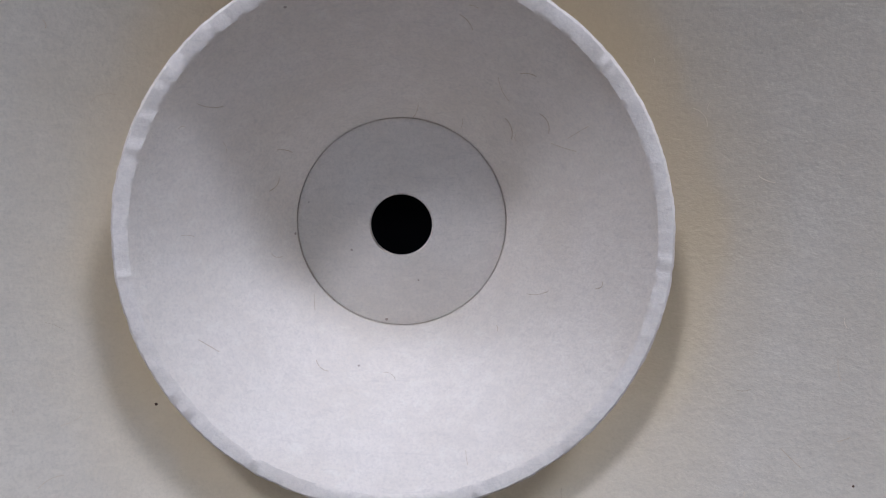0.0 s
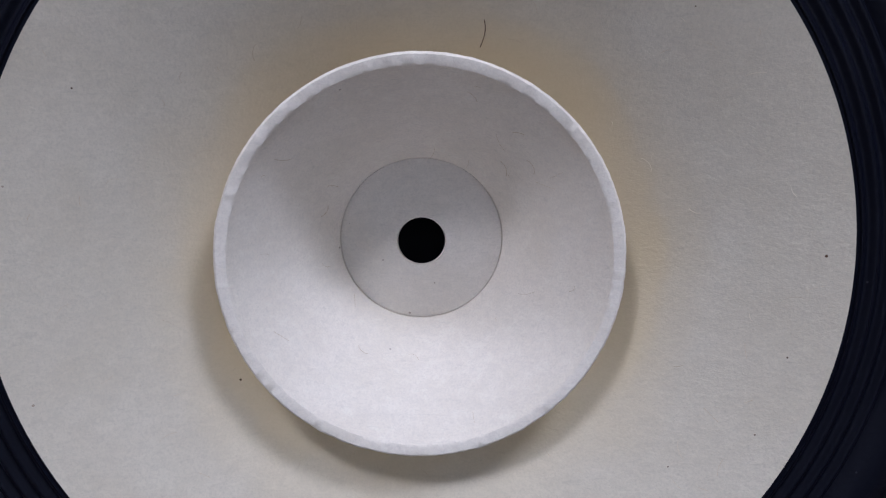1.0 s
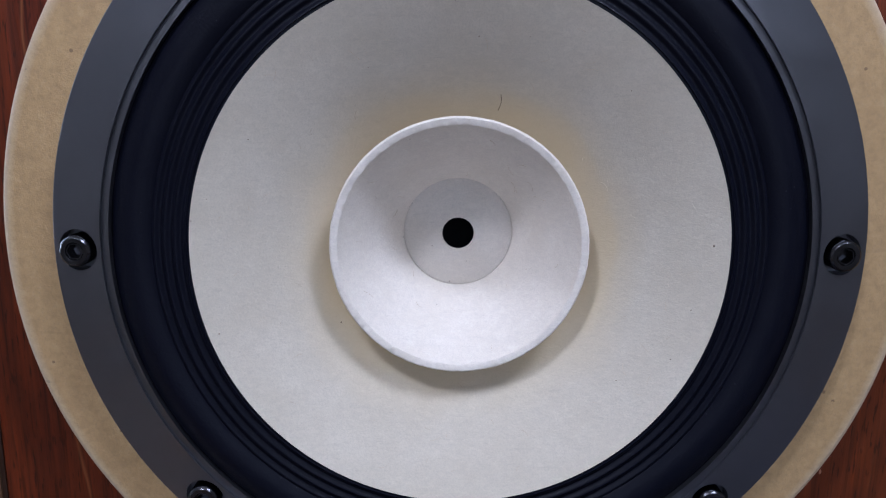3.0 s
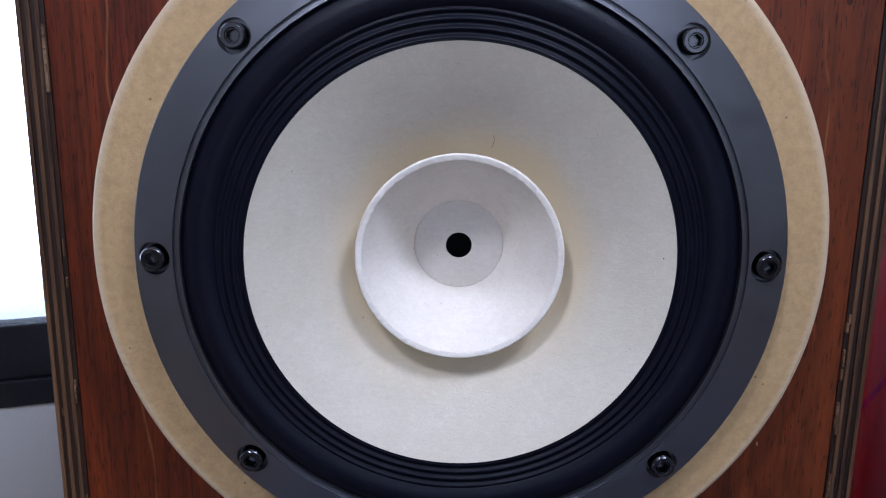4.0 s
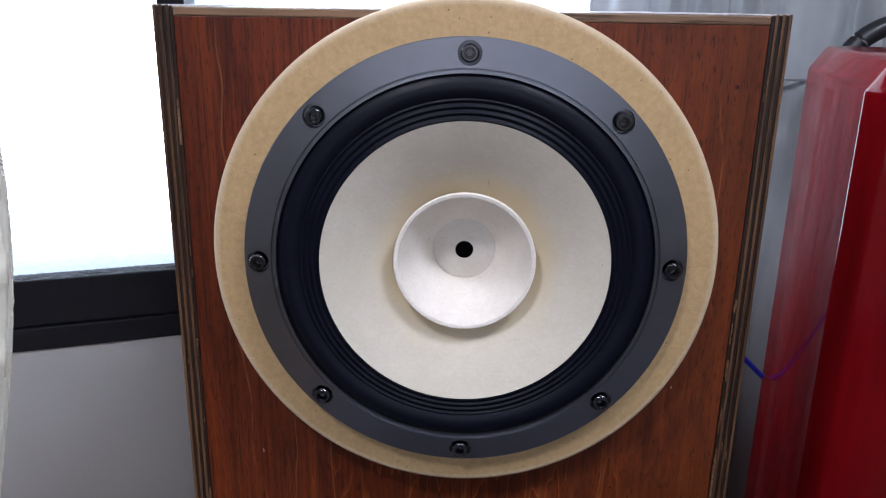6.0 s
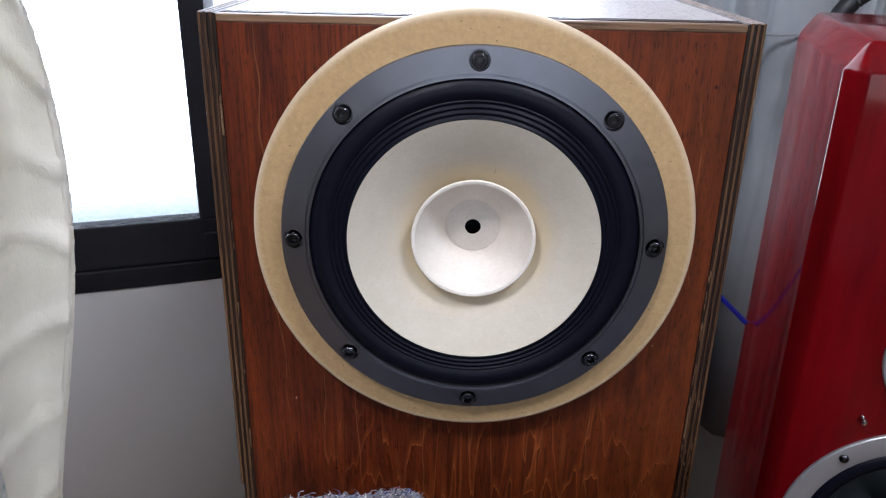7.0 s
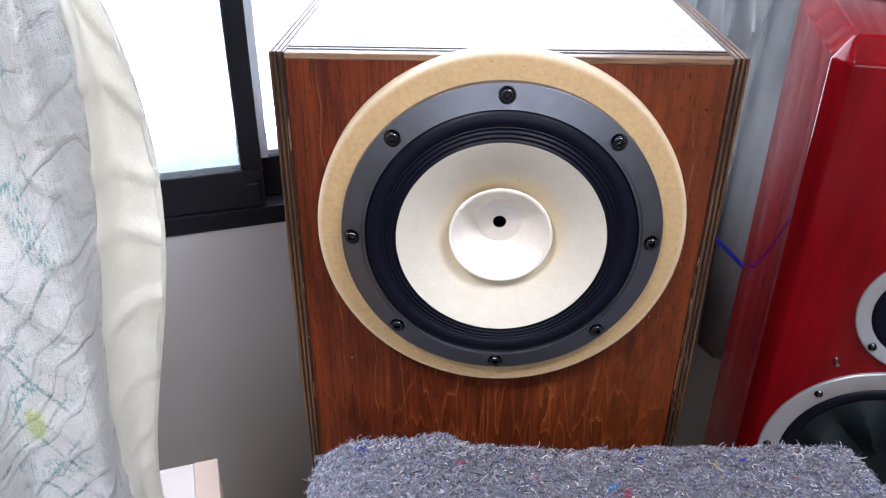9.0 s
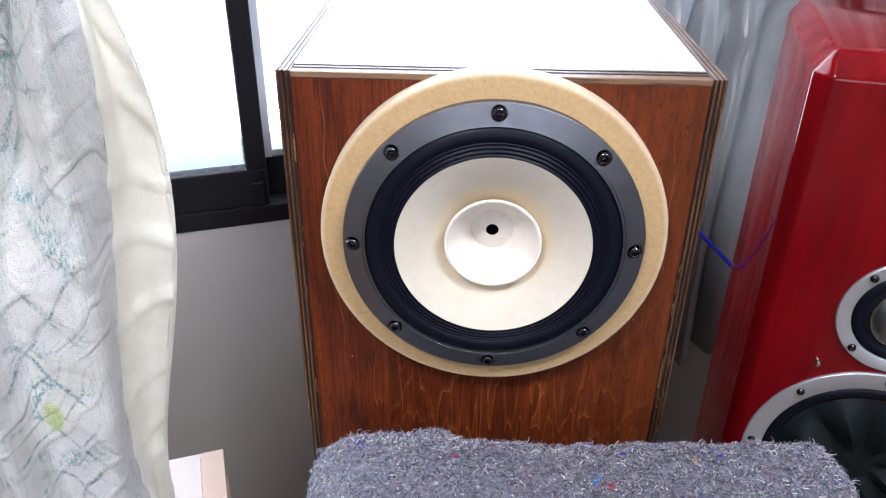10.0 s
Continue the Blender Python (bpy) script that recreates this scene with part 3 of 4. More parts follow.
# ---- the fibreboard ring and the driver ----
RING = -0.0147
ring = whole("mounting_ring", lathe([(0.1213, -0.0006), (0.1213, RING + 0.0036), (0.12115, RING + 0.0022), (0.1206, RING + 0.0010), (0.1197, RING + 0.0003), (0.1188, RING), (0.086, RING), (0.086, -0.0006)], 192),
             M_MDF, "raw tan fibreboard ring on the cabinet's baffle", "mounting ring", smooth=True)

driver = thing("full_range_driver", (0, RING, -0.1044), "full-range driver with cream paper cone and grey frame", "speaker driver")
basket = part("frame", lathe([(0.1044, RING - 0.0001), (0.1044, -0.0204), (0.1042, -0.0206), (0.0911, -0.0238), (0.0911, RING - 0.0001)], 192), M_FRAME, driver, "grey coated metal frame")
part("inner_lip", lathe([(0.09105, RING - 0.0001), (0.09105, -0.0230), (0.0889, -0.0236), (0.0889, RING - 0.0001)], 192), M_FRAME, driver, "fine stepped lip inside the frame")
bolts = [math.pi / 2 - k * math.pi / 4 for k in range(8)]
RS = 0.0975
sinks = bmesh.new()
for a in bolts:
    one = lathe([(0, -0.04), (0.0054, -0.04), (0.0054, -0.0172), (0, -0.0172)], 40, False, Matrix.Translation((RS * math.cos(a), 0, RS * math.sin(a))))
    me = bpy.data.meshes.new("sink")
    one.to_mesh(me)
    one.free()
    sinks.from_mesh(me)
    bpy.data.meshes.remove(me)
cut(basket, [sinks])
basket.data.shade_flat()


def screw_mesh():
    head = lathe([(0, -0.0172), (0.0041, -0.0172), (0.0041, -0.0236), (0.0039, -0.0242), (0.0034, -0.0246), (0.0024, -0.0246), (0.0021, -0.0242), (0.0021, -0.0215), (0, -0.0215)], 32, False)
    ob = link_mesh("screw", head, M_SCREW, True)
    return ob


first = screw_mesh()
hexm = link_mesh("socket", lathe([(0.00205, -0.0242), (0.0023, -0.0242), (0.0023, -0.0218), (0.0017, -0.0218)], 6), M_SCREW)
for k, a in enumerate(bolts):
    at = Matrix.Translation((RS * math.cos(a), 0, BASE + RS * math.sin(a))) @ Matrix.Rotation(0.7 * k, 4, "Y")
    s = first if k == 0 else new("screw", first.data)
    adopt(s, driver, at)
    h = hexm if k == 0 else new("socket", hexm.data)
    adopt(h, s, at)
tagged(first, "black socket-head cap screw")

prof = [(0.0889, -0.0170), (0.0889, -0.0216)]
for i in range(121):
    q = i / 120
    r = 0.0886 - (0.0886 - 0.0684) * q
    y = -0.0218 - 0.0028 * q
    if q < 0.52:
        y -= 0.0021 * math.sin(math.pi * q / 0.52) ** 0.8
    else:
        y -= 0.00042 * math.sin(math.pi * 7 * (q - 0.52) / 0.48) * (1 if q < 0.97 else 0)
    prof.append((r, y))
prof += [(0.0680, -0.0244), (0.0680, -0.0225), (0.080, -0.0165)]
part("surround", lathe(prof, 192), M_RUBBER, driver, "black corrugated rubber surround", True)


def cone_y(r):
    q = (r - 0.0165) / (0.0682 - 0.0165)
    return 0.0150 - (0.0150 + 0.0249) * max(0.0, q) ** 0.58


radii = 0.0165 + (0.0682 - 0.0165) * np.linspace(0, 1, 48) ** 1.6
front = [(float(r), cone_y(r)) for r in radii]
cone = part("cone", lathe(front + [(r, y + 0.0007) for r, y in front[::-1]], 192), M_CONE, driver, "cream paper cone with amber glue stain", True)
horn = [(0.0148, 0.0080), (0.0158, 0.0074), (0.0157, 0.0054), (0.0170, 0.0036), (0.0195, 0.0004), (0.0226, -0.0040), (0.0262, -0.0090), (0.0296, -0.0137), (0.0312, -0.0160), (0.0317, -0.0170), (0.0319, -0.0175),
        (0.0323, -0.0177), (0.0336, -0.0178), (0.0340, -0.0174), (0.0341, -0.0164), (0.0330, -0.0152), (0.0298, -0.0112), (0.0255, -0.0055), (0.0218, 0.0000), (0.0190, 0.0045), (0.0176, 0.0080), (0.0172, 0.0145), (0.0160, 0.0145)]
whizzer = lathe(horn, 480)
for v in whizzer.verts:                                          # the rim is cut a little raggedly
    if v.co.y < -0.0150:
        k = 1 + 0.0020 * noise.noise(v.co * 1300) + 0.0014 * noise.noise(v.co * 420) + 0.0012 * noise.noise(v.co * 150)
        v.co.x, v.co.z = v.co.x * k, v.co.z * k
        v.co.y += 0.00022 * noise.noise(v.co * 900)
part("whizzer_cone", whizzer, M_WHIZZER, driver, "small white paper whizzer horn with thick rim", True)
part("dust_cap", lathe([(0.0045, 0.0040), (0.0047, 0.0036), (0.01563, 0.0062), (0.01563, 0.0066), (0.0047, 0.0044), (0.0045, 0.0044)], 128), M_CAP, driver, "flat white centre cap with a round hole", True)
part("pole_piece", lathe([(0, 0.030), (0.0158, 0.030), (0.0158, 0.0075), (0.0150, 0.0075), (0.0150, 0.029), (0, 0.029)], 64, False), M_DARK, driver, "dark pole piece behind the cap's hole")
part("magnet", lathe([(0, 0.12), (0.07, 0.12), (0.07, 0.032), (0, 0.032)], 64, False), M_DARK, driver)



def lint(count, inner, outer, height, seed):
    """Loose paper fibres lying on the turned surface height(r)."""
    rnd = random.Random(seed)
    verts, faces = [], []
    for k in range(count):
        r, a, d = rnd.uniform(inner, outer), rnd.uniform(0, 6.283), rnd.uniform(0, 6.283)
        ln, bend, wd = rnd.uniform(0.0006, 0.0035), rnd.uniform(-1.6, 1.6), rnd.uniform(0.00002, 0.00004)
        x, z, base = r * math.cos(a), r * math.sin(a), len(verts)
        for i in range(7):
            x, z, d = x + math.cos(d) * ln / 6, z + math.sin(d) * ln / 6, d + bend / 6
            y = height(math.hypot(x, z)) - 0.00006
            verts += [(x - wd * math.sin(d), y, z + wd * math.cos(d)), (x + wd * math.sin(d), y - 0.00002, z - wd * math.cos(d))]
        faces += [(base + 2 * i, base + 2 * i + 1, base + 2 * i + 3, base + 2 * i + 2) for i in range(6)]
    me = bpy.data.meshes.new("lint")
    me.from_pydata(verts, [], faces)
    me.materials.append(M_LINT)
    ob = new("lint", me)
    adopt(ob, driver, HERE)
    return tagged(ob, "loose tan paper fibres", kind="stuff")


def horn_y(r):
    return float(np.interp(r, [p[0] for p in horn[2:9]], [p[1] for p in horn[2:9]]))


lint(90, 0.037, 0.066, cone_y, 3)
lint(26, 0.0175, 0.030, horn_y, 4)
for r, a, s in ((0.0645, 2, 0.0005), (0.0620, -14, 0.0003), (0.0555, -40, 0.00025), (0.036, -31, 0.0003), (0.0395, 215, 0.0004), (0.060, 152, 0.0003), (0.0585, 44, 0.00025), (0.0625, -27, 0.0003)):
    x, z = r * math.cos(radians(a)), r * math.sin(radians(a))
    s *= 0.6
    part("speck", lathe([(0, -s * 0.4), (s * 0.8, -s * 0.2), (s, s * 0.3), (0, s * 0.3)], 8, False, Matrix.Translation((x, cone_y(r), z))), M_SPECK, driver)

# one brown hair stuck to the cone above the whizzer
strand = [(0.0100 + 0.0007 * math.sin(2.4 * q), 0.0352 + 0.0042 * q) for q in np.linspace(0, 1, 12)]
part("hair", tube([(x, cone_y(math.hypot(x, z)) - 0.0001, z) for x, z in strand], 0.00007, 6), M_SPECK, driver, "brown hair stuck to the paper")

# ---- red loudspeaker ----
S_DIR = Vector((0.24, 0.97, 0)).normalized()
F_DIR = Vector((S_DIR.y, -S_DIR.x, 0))
CH = 0.014
corner = Vector((0.2766, 0.1764, 0))
redm = Matrix.Translation(corner) @ Matrix(((F_DIR.x, S_DIR.x, 0, 0), (F_DIR.y, S_DIR.y, 0, 0), (0, 0, 1, 0), (0, 0, 0, 1)))   # x over the front, y into the box
red = thing("red_loudspeaker", redm @ Vector((0.135, 0.12, FLOOR)), "glossy dark red lacquered floor-standing loudspeaker with chamfered edges", "loudspeaker")
shell = slab(0, 0.27, 0, 0.252, FLOOR, 0.080)
bmesh.ops.bevel(shell, geom=[e for e in shell.edges if min(v.co.y for v in e.verts) < 0.1], offset=CH, segments=1, profile=0.5, affect="EDGES")
bmesh.ops.bevel(shell, geom=shell.edges[:], offset=0.0030, segments=3, profile=0.5, affect="EDGES")
for v in shell.verts:                                            # the top chamfer is steeper than the upright ones
    if v.co.z > 0.0685:
        v.co.z = 0.0685 + (v.co.z - 0.0685) * 1.6
shell.transform(redm)
box = part("cabinet", shell, M_RED, red, smooth=True)
UC = CH + 0.121


def red_driver(name, z, outer, inner, screws, start, ball, label):
    """A flush driver in the red front: rim, surround, cone and its screws."""
    m = redm @ Matrix.Translation((UC, 0, z))
    rim = part(name, lathe([(outer, 0.0005), (outer, -0.0024), (outer - 0.001, -0.0032), (inner + 0.0015, -0.0032), (inner, -0.0022), (inner, 0.0005)], 128, True, m), M_SILVER, red, label, True)
    dish = [(inner + 0.0004, 0.0), (inner - 0.001, -0.0022), (inner - 0.004, -0.0034), (inner - 0.009, -0.0034), (inner - 0.013, -0.0008)]
    part("surround", lathe([(r, y) for r, y in dish] + [(inner - 0.013, 0.0003), (inner, 0.0003)], 128, True, m), M_RUBBER, rim, smooth=True)
    if ball:
        part("cone", lathe([(inner - 0.0125, -0.0014), (ball - 0.0005, -0.0010), (ball - 0.0005, 0.0004), (inner - 0.0125, 0.0004)], 96, True, m), M_CARBON, rim, smooth=True)
        part("dome_ring", lathe([(ball, 0.0004), (ball, -0.0042), (ball - 0.0006, -0.0046), (ball - 0.0012, -0.0042), (ball - 0.0012, 0.0004)], 96, True, m), M_STEEL, rim, "bright ring round the dome", True)
        part("dome", lathe([(0, -0.010), (ball * 0.4, -0.0092), (ball * 0.75, -0.0065), (ball * 0.93, -0.0028), (ball - 0.0012, -0.0016), (ball - 0.0012, 0.0004), (0, 0.0004)], 96, False, m), M_GUN, rim, "dark silver dome", True)
    for k in range(screws):
        a = start + 2 * math.pi * k / screws
        r = (outer * 0.55 + inner * 0.45)
        p = m @ Matrix.Translation((r * math.cos(a), 0, r * math.sin(a)))
        part("screw", lathe([(0, -0.0052), (0.0012, -0.0052), (0.0014, -0.0058), (0.0028, -0.0056), (0.0038, -0.0048), (0.0042, -0.0033), (0.0042, -0.0028), (0, -0.0028)], 20, False, p), M_SCREW, rim, smooth=True)
    return rim


woofer = red_driver("woofer", -0.344, 0.1168, 0.0970, 8, radians(88), 0, "silver-rimmed woofer with creased black cone")


def creased():
    """A dark cone folded into radial creases."""
    bm = bmesh.new()
    steps, rings = 96, 10
    grid = []
    for j in range(rings + 1):
        q = j / rings
        r = 0.0838 * (1 - q) + 0.001
        row = []
        for i in range(steps):
            a = 2 * math.pi * i / steps
            tri = abs(((a * 4 / math.pi) % 1) - 0.5) * 2
            y = -0.0012 - 0.019 * math.sin(math.pi * min(1, q * 1.25)) * (1 - tri) * 0.9 - 0.005 * q
            row.append(bm.verts.new((r * math.cos(a), y, r * math.sin(a))))
        grid.append(row)
    for a, b in zip(grid, grid[1:]):
        for i in range(steps):
            bm.faces.new((a[i], a[(i + 1) % steps], b[(i + 1) % steps], b[i]))
    bm.faces.new(grid[-1])
    bm.transform(redm @ Matrix.Translation((UC, 0, -0.345)))
    return bm


part("cone", creased(), M_CARBON, woofer, "black creased cone", True)
red_driver("midrange", -0.160, 0.0632, 0.0495, 4, radians(45), 0.0335, "small silver-rimmed driver with silver dome")
part("grille_peg", lathe([(0, -0.0105), (0.0022, -0.0098), (0.0030, -0.0078), (0.0022, -0.0058), (0.0016, -0.0045), (0.0026, -0.002), (0.0028, 0.0004), (0, 0.0004)], 24, False,
                        redm @ Matrix.Translation((CH + 0.054, 0, -0.223))), M_STEEL, red, "small steel grille peg", True)

# a blue cord from behind the cabinet to the red speaker's side
V = Vector((0.3325, 0.405, -0.2605))
cord = [(0.10, 0.424, -0.055), (0.15, 0.432, -0.100), (0.22, 0.424, -0.161), (0.292, 0.414, -0.2245), V - F_DIR * 0.0012]
whole("blue_cord", tube(cord, 0.0029, 12), M_BLUE, "thin blue cord touching the red loudspeaker", "cord", smooth=True)

# black hoop standing behind the red loudspeaker
hoop = round_path([(0.49, 0.60, FLOOR), (0.485, 0.60, -0.2), (0.468, 0.61, -0.02), (0.462, 0.62, 0.045), (0.476, 0.62, 0.080), (0.515, 0.62, 0.105), (0.58, 0.62, 0.115), (0.66, 0.62, 0.08), (0.69, 0.62, -0.2), (0.69, 0.62, FLOOR)], 10)
whole("hoop_stand", tube(hoop, 0.012, 14), M_BLACK, "black curved hoop stand behind the red loudspeaker", "stand", smooth=True)

# ---- cardboard box by the wall ----
BX = Matrix.Translation((-0.28, 0.135, 0)) @ Matrix.Rotation(radians(WALL_TURN), 4, "Z")
carton = thing("cardboard_box", BX @ Vector((-0.17, -0.12, FLOOR)), "pale cardboard box with a tan taped edge", "box")
part("body", slab(-0.34, 0, -0.24, 0, FLOOR, -0.3565, 0.001, BX), M_CARD_EDGE, carton)
part("lid", slab(-0.34, -0.024, -0.24, 0, -0.3565, -0.3550, 0.0005, BX), M_CARD, carton, "pale lid")
part("lid_edge", slab(-0.0237, 0.0004, -0.24, 0.0004, -0.3565, -0.3547, 0.0005, BX), painted_wall("pinkish_cardboard", (0.27, 0.19, 0.145)), carton, "tan edge flap")


# ---- towel ----
TOWEL_COLS = (      # y, and x as a polynomial of z
    (0.012, (2.48, -1.950, -1.050, 0.0806, -0.2367)),
    (0.004, (0.0, -1.892, -0.648, 0.0923, -0.2583)),
    (-0.022, (0.0, -2.180, -0.265, 0.1509, -0.2677)),
    (-0.062, (0.0, 1.078, 0.098, 0.0361, -0.2727)),
    (-0.068, (0.0, -0.341, 0.288, 0.1093, -0.3190)),
    (-0.100, (0.0, 0.289, 0.522, 0.0972, -0.3353)),
)


def towel_row(z):
    zz = max(-0.29, min(0.185, z))
    pts = [Vector(((((e * zz + a) * zz + b) * zz + c) * zz + d, y, z)) for y, (e, a, b, c, d) in TOWEL_COLS]
    lap = max(0.0, min(1.0, (z + 0.02) / 0.10))                  # higher up the cloth is folded back beside the ridge
    pts[4].y += 0.034 * lap
    pts[5].y += 0.030 * lap
    pts.append(pts[-1] + Vector((-0.03, 0.03, 0)))
    pts.append(pts[-1] + Vector((-0.035, -0.035, 0)))
    pts.append(pts[-1] + Vector((-0.05, 0.02, 0)))
    return pts


def towel(first_col, last_col, per=14):
    bm = bmesh.new()
    grid = []
    for j in range(421):
        z = -0.46 + 0.90 * j / 420
        line = round_path(towel_row(z), per)[first_col * per:last_col * per + 1]
        row = []
        for i, p in enumerate(line):
            w = noise.noise((p.y * 14, z * 11, 2.0)) * 0.004 + noise.noise((p.y * 40, z * 34, 5.0)) * 0.0016
            if first_col == 0:
                crease = 0.0
                for zc, slope in ((0.035, -0.45), (-0.015, -0.4), (0.09, -1.6), (-0.07, 0.3), (-0.125, 0.8), (-0.165, 1.1), (-0.20, 0.9), (0.13, -1.4)):
                    d = (z - zc - slope * (p.x + 0.25) - 0.008 * noise.noise((p.x * 30, zc * 50, 3.0))) / 0.008
                    crease += math.exp(-d * d)
                w += 0.0036 * crease
            row.append(bm.verts.new((p.x + 0.5 * w, p.y - w, z)))
        grid.append(row)
    for a, b in zip(grid, grid[1:]):
        for i in range(len(a) - 1):
            bm.faces.new((a[i], a[i + 1], b[i + 1], b[i]))
    return bm


bath = thing("bath_towel", (-0.30, -0.03, -0.46), "white terry bath towel with teal leaf pattern, hanging in folds", "towel")
for nm, a, b, mt, lb in (("hem", 0, 2, M_HEM, "cream turned-back hem"), ("cloth", 2, 8, M_TOWEL, "patterned terry cloth")):
    ob = part(nm, towel(a, b), mt, bath, lb, True)
    sol = ob.modifiers.new("thickness", "SOLIDIFY")
    sol.thickness, sol.offset = 0.0035, 0
edge = [towel_row(-0.46 + 0.9 * j / 200)[0] + Vector((0.0008 * noise.noise((j * 0.9, 0, 0)), 0, 0)) for j in range(201)]
part("edging", tube(edge, 0.0024, 10), M_HEM, bath, "stitched edge", True)



def fuzz(count):
    """Loose terry loops along the towel's edge."""
    rnd = random.Random(5)
    verts, faces = [], []
    for k in range(count):
        z = rnd.uniform(-0.33, 0.2)
        c = towel_row(z)[0] + Vector((0.0016, -0.001, 0))
        a, ln, wd, base = rnd.uniform(-1.4, 1.4), rnd.uniform(0.0006, 0.002), rnd.uniform(0.00012, 0.00025), len(verts)
        for i in range(4):
            verts += [tuple(c + Vector((-math.sin(a), 0, math.cos(a))) * wd), tuple(c - Vector((-math.sin(a), 0, math.cos(a))) * wd)]
            c = c + Vector((math.cos(a), rnd.uniform(-0.5, 0.2), math.sin(a))) * ln / 3
            a += rnd.uniform(-0.8, 0.8)
        faces += [(base + 2 * i, base + 2 * i + 1, base + 2 * i + 3, base + 2 * i + 2) for i in range(3)]
    me = bpy.data.meshes.new("fuzz")
    me.from_pydata(verts, [], faces)
    me.materials.append(M_HEM)
    ob = new("fuzz", me)
    adopt(ob, bath, HERE)
    return tagged(ob, "loose terry loops on the edge", kind="stuff")


fuzz(2600)


# ---- felt blanket over a low stand in front of the cabinet ----
def ridge_z(x):
    """Height of the blanket along its back ridge."""
    return -0.144 - 0.005 / (1 + math.exp((x - 0.09) / 0.025)) + 0.0065 * math.exp(-((x + 0.05) / 0.04) ** 2) - 0.004 * math.exp(-((x - 0.045) / 0.05) ** 2) + 0.003 * math.exp(-((x - 0.2) / 0.07) ** 2) + 0.0022 * noise.noise((x * 40, 0, 0))


def blanket_point(u, v):
    """u: across, 0 to 1; v: from the back hem over the top to the front hem."""
    x0, x1 = -0.132, 0.276
    half, mid = (x1 - x0) / 2, (x0 + x1) / 2
    s = 2 * u - 1
    back, front_y, rad = -0.042, -0.40, 0.022
    if v < 0.3:
        z, y = FLOOR + 0.02 + (-0.16 - FLOOR - 0.02) * v / 0.3, back
    elif v < 0.4:
        a = (v - 0.3) / 0.1 * math.pi / 2
        z, y = -0.16 + rad * math.sin(a), back - rad + rad * math.cos(a)
    elif v < 0.75:
        z, y = -0.138, back - rad - (v - 0.4) / 0.35 * (back - 2 * rad - front_y)
    elif v < 0.85:
        a = (v - 0.75) / 0.1 * math.pi / 2
        z, y = -0.16 + rad * math.cos(a), front_y + rad - rad * math.sin(a)
    else:
        z, y = -0.16 - (v - 0.85) / 0.15 * (-0.16 - FLOOR - 0.02), front_y
    e = max(0.0, abs(s) - 0.80) / 0.20
    x = mid + half * s
    lift = ridge_z(x) + 0.138
    if z > -0.165:
        z += lift - 0.035 * e ** 2.4
        z -= 0.05 * max(0.0, -0.08 - y) * 0.6
    n1 = noise.noise((x * 45, y * 45, z * 30))
    n2 = noise.noise((x * 150, y * 150, z * 150))
    return Vector((x, y + 0.003 * n1, z + (0.0026 * n1 + 0.0010 * n2)))


def blanket():
    bm = bmesh.new()
    cols, rows = 200, 170
    grid = [[bm.verts.new(blanket_point(i / cols, j / rows)) for i in range(cols + 1)] for j in range(rows + 1)]
    for a, b in zip(grid, grid[1:]):
        for i in range(cols):
            bm.faces.new((a[i], a[i + 1], b[i + 1], b[i]))
    # side drops
    for col in (0, cols):
        edge_v = [grid[j][col] for j in range(rows + 1)]
        low = [bm.verts.new((v.co.x + (-0.010 if col == 0 else 0.010), v.co.y, min(v.co.z - 0.01, FLOOR + 0.02) if v.co.z < -0.2 else FLOOR + 0.02)) for v in edge_v]
        for k in range(rows):
            bm.faces.new((edge_v[k], edge_v[k + 1], low[k + 1], low[k]))
    return bm


cover = thing("felt_blanket", (0.07, -0.22, FLOOR + 0.02), "grey-blue recycled felt blanket with coloured fibres, draped in a hump", "blanket")
part("cloth", blanket(), M_FELT, cover, smooth=True)


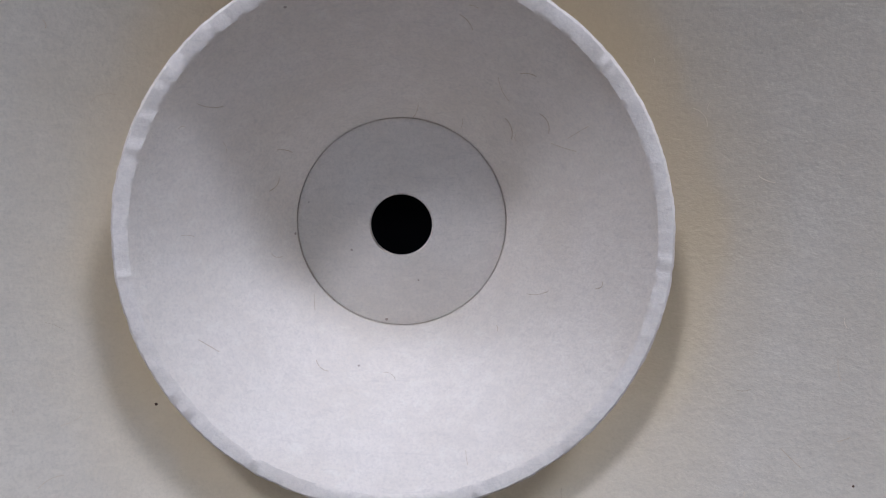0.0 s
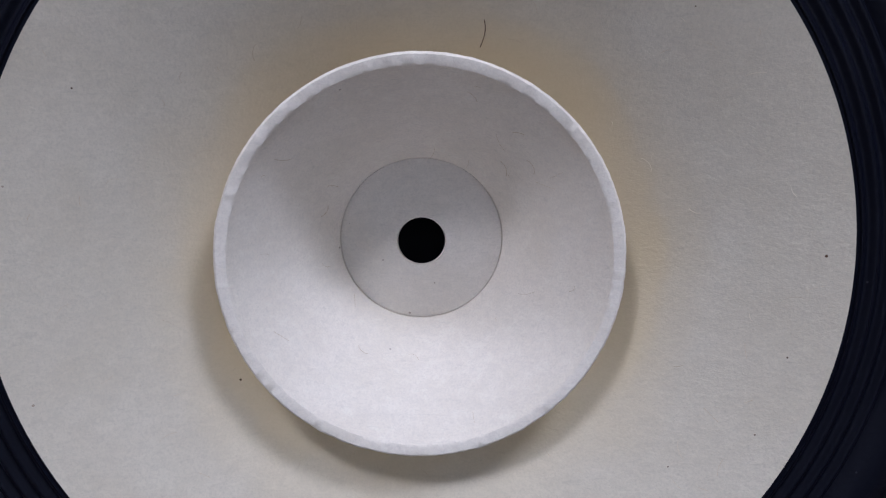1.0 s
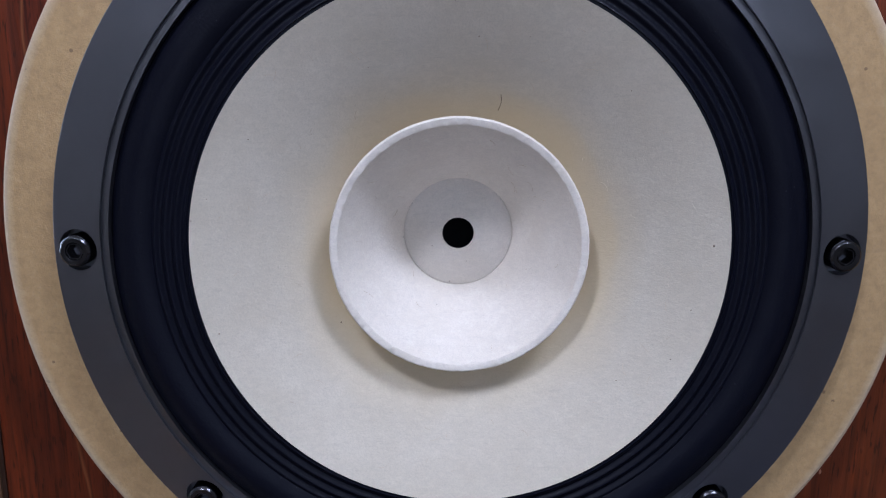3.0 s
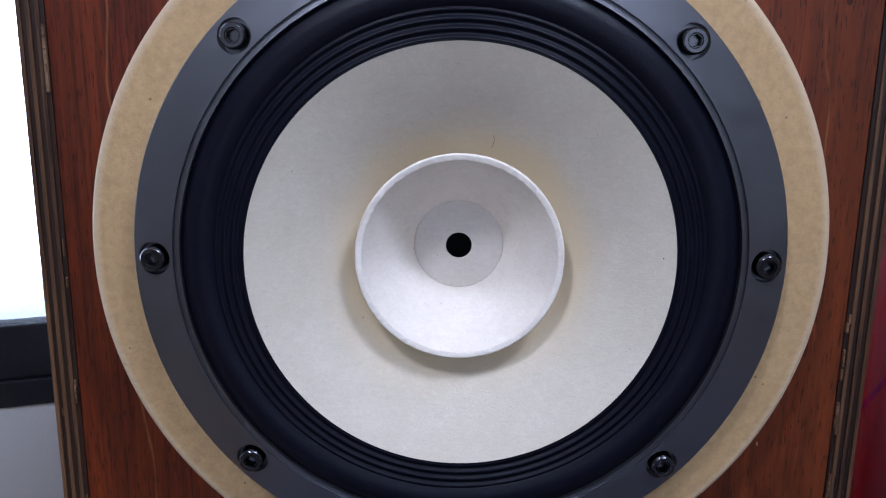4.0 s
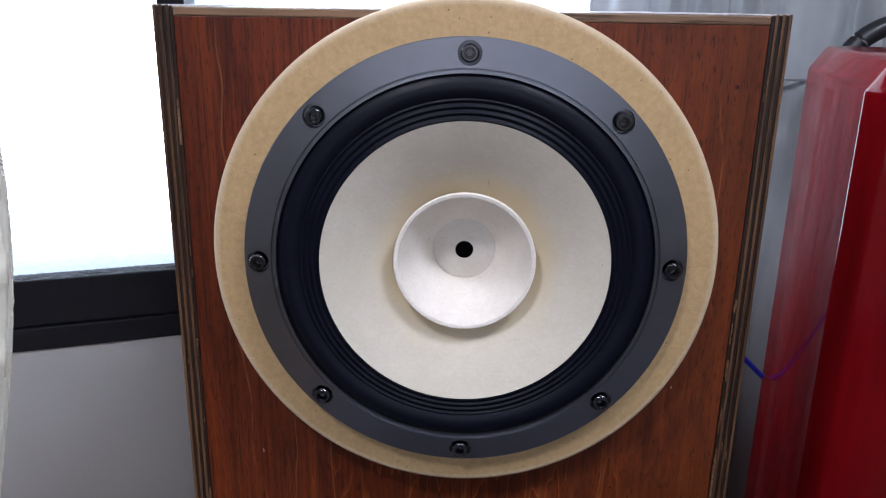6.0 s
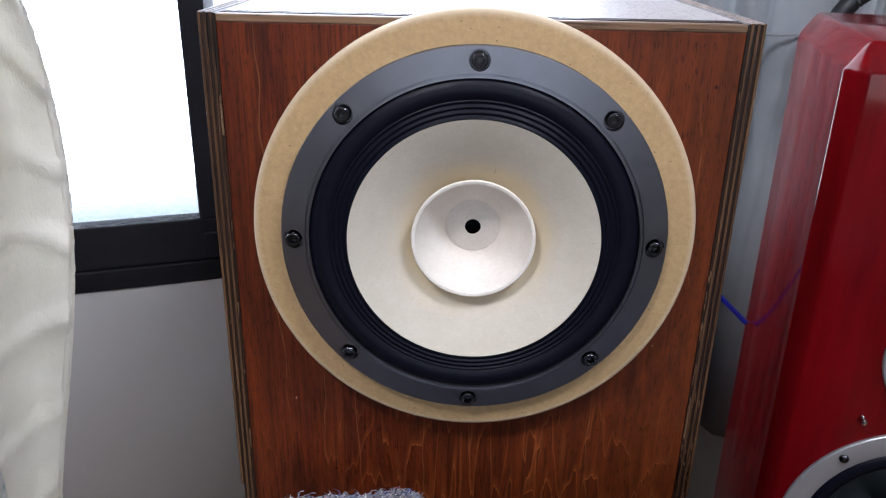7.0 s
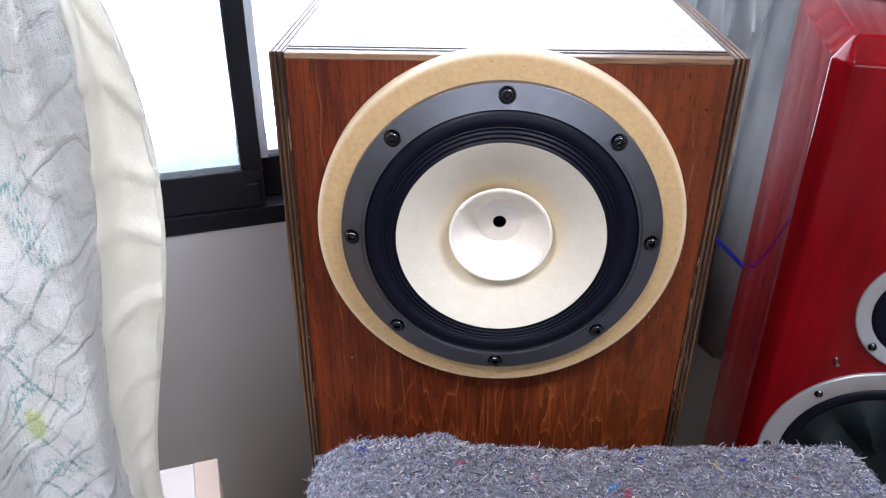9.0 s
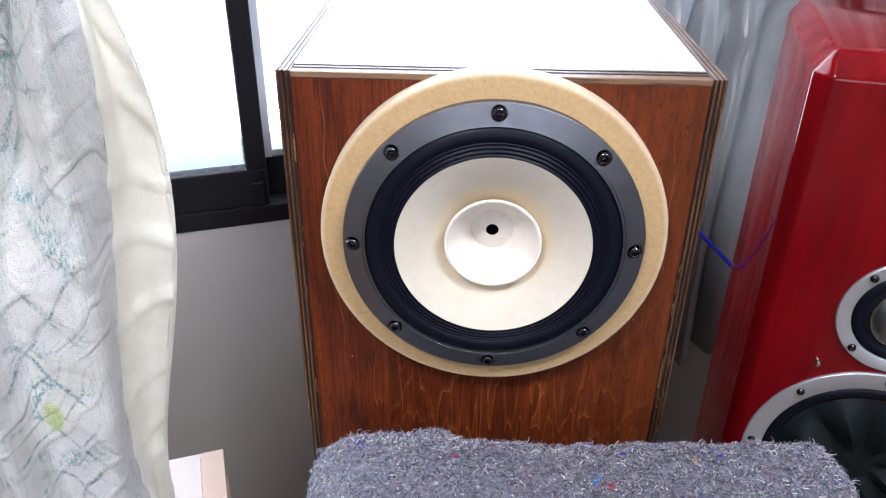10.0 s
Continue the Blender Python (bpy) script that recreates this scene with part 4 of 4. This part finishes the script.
def hairs(count):
    rnd = random.Random(7)
    verts, faces = [], []
    for k in range(count):
        u, v = rnd.random(), 0.33 + 0.22 * rnd.random() ** 1.3
        p = blanket_point(u, v)
        a = rnd.uniform(0, 6.283)
        d = Vector((math.cos(a), math.sin(a), rnd.uniform(-0.25, 0.35)))
        ln, wd = rnd.uniform(0.001, 0.0045) * (2.2 if rnd.random() < 0.10 else 1), rnd.uniform(0.0001, 0.00030)
        curl, base, c = rnd.uniform(-4.5, 4.5), len(verts), p + Vector((0, 0, 0.0003))
        for i in range(6):
            side = Vector((-math.sin(a), math.cos(a), 0.5)) * wd
            verts += [c - side, c + side]
            c = c + Vector((math.cos(a), math.sin(a), d.z * (1 - i / 3))) * ln / 5
            a += curl / 5
        faces += [(base + 2 * i, base + 2 * i + 1, base + 2 * i + 3, base + 2 * i + 2) for i in range(5)]
    me = bpy.data.meshes.new("nap")
    me.from_pydata([tuple(v) for v in verts], [], faces)
    me.materials.append(M_FIBRES)
    ob = new("nap", me)
    adopt(ob, cover, HERE)
    return tagged(ob, "loose coloured fibres", kind="stuff")


hairs(34000)


def tuft(name, x, y, size, material, seed):
    """A knot of coloured yarn caught in the felt."""
    rnd = random.Random(seed)
    bm = bmesh.new()
    for k in range(9):
        a, c = rnd.uniform(0, 6.283), Vector((x + rnd.gauss(0, size), y + rnd.gauss(0, size * 0.6), 0))
        pts = []
        for i in range(6):
            q = (c.x - -0.132) / 0.408
            v = 0.4 + 0.35 * (-0.064 - c.y) / 0.292
            pts.append(blanket_point(min(1, max(0, q)), v) + Vector((0, 0, 0.0006 + 0.0004 * (i % 2))))
            c += Vector((math.cos(a), math.sin(a), 0)) * size * 0.35
            a += rnd.uniform(-1, 1)
        one = tube(pts, 0.0003, 5)
        me = bpy.data.meshes.new("strand")
        one.to_mesh(me)
        one.free()
        bm.from_mesh(me)
        bpy.data.meshes.remove(me)
    part(name, bm, material, cover, "coloured yarn caught in the felt")


M_YARN_RED = Nodes("red_yarn", 0.9, 0.0, (0.28, 0.03, 0.05)).m
M_YARN_SKY = Nodes("sky_blue_yarn", 0.9, 0.0, (0.04, 0.22, 0.55)).m
M_YARN_NAVY = Nodes("navy_yarn", 0.9, 0.0, (0.02, 0.03, 0.32)).m
M_YARN_OLD = Nodes("yellow_yarn", 0.9, 0.0, (0.40, 0.33, 0.14)).m
for k, (x, y, size, mt) in enumerate(((0.087, -0.0937, 0.0028, M_YARN_RED), (0.079, -0.0865, 0.0014, M_YARN_SKY), (0.101, -0.065, 0.0010, M_YARN_NAVY), (-0.094, -0.065, 0.0018, M_YARN_NAVY),
                                      (0.151, -0.0706, 0.0018, M_YARN_OLD), (-0.023, -0.0725, 0.0014, M_YARN_RED), (0.17, -0.066, 0.0012, M_YARN_NAVY))):
    tuft("yarn_tuft", x, y, size, mt, 20 + k)
stand = slab(-0.118, 0.252, -0.385, -0.060, FLOOR, -0.172, 0.004)
whole("low_stand", stand, M_CARD_EDGE, "plain tan block under the felt blanket", "stand")
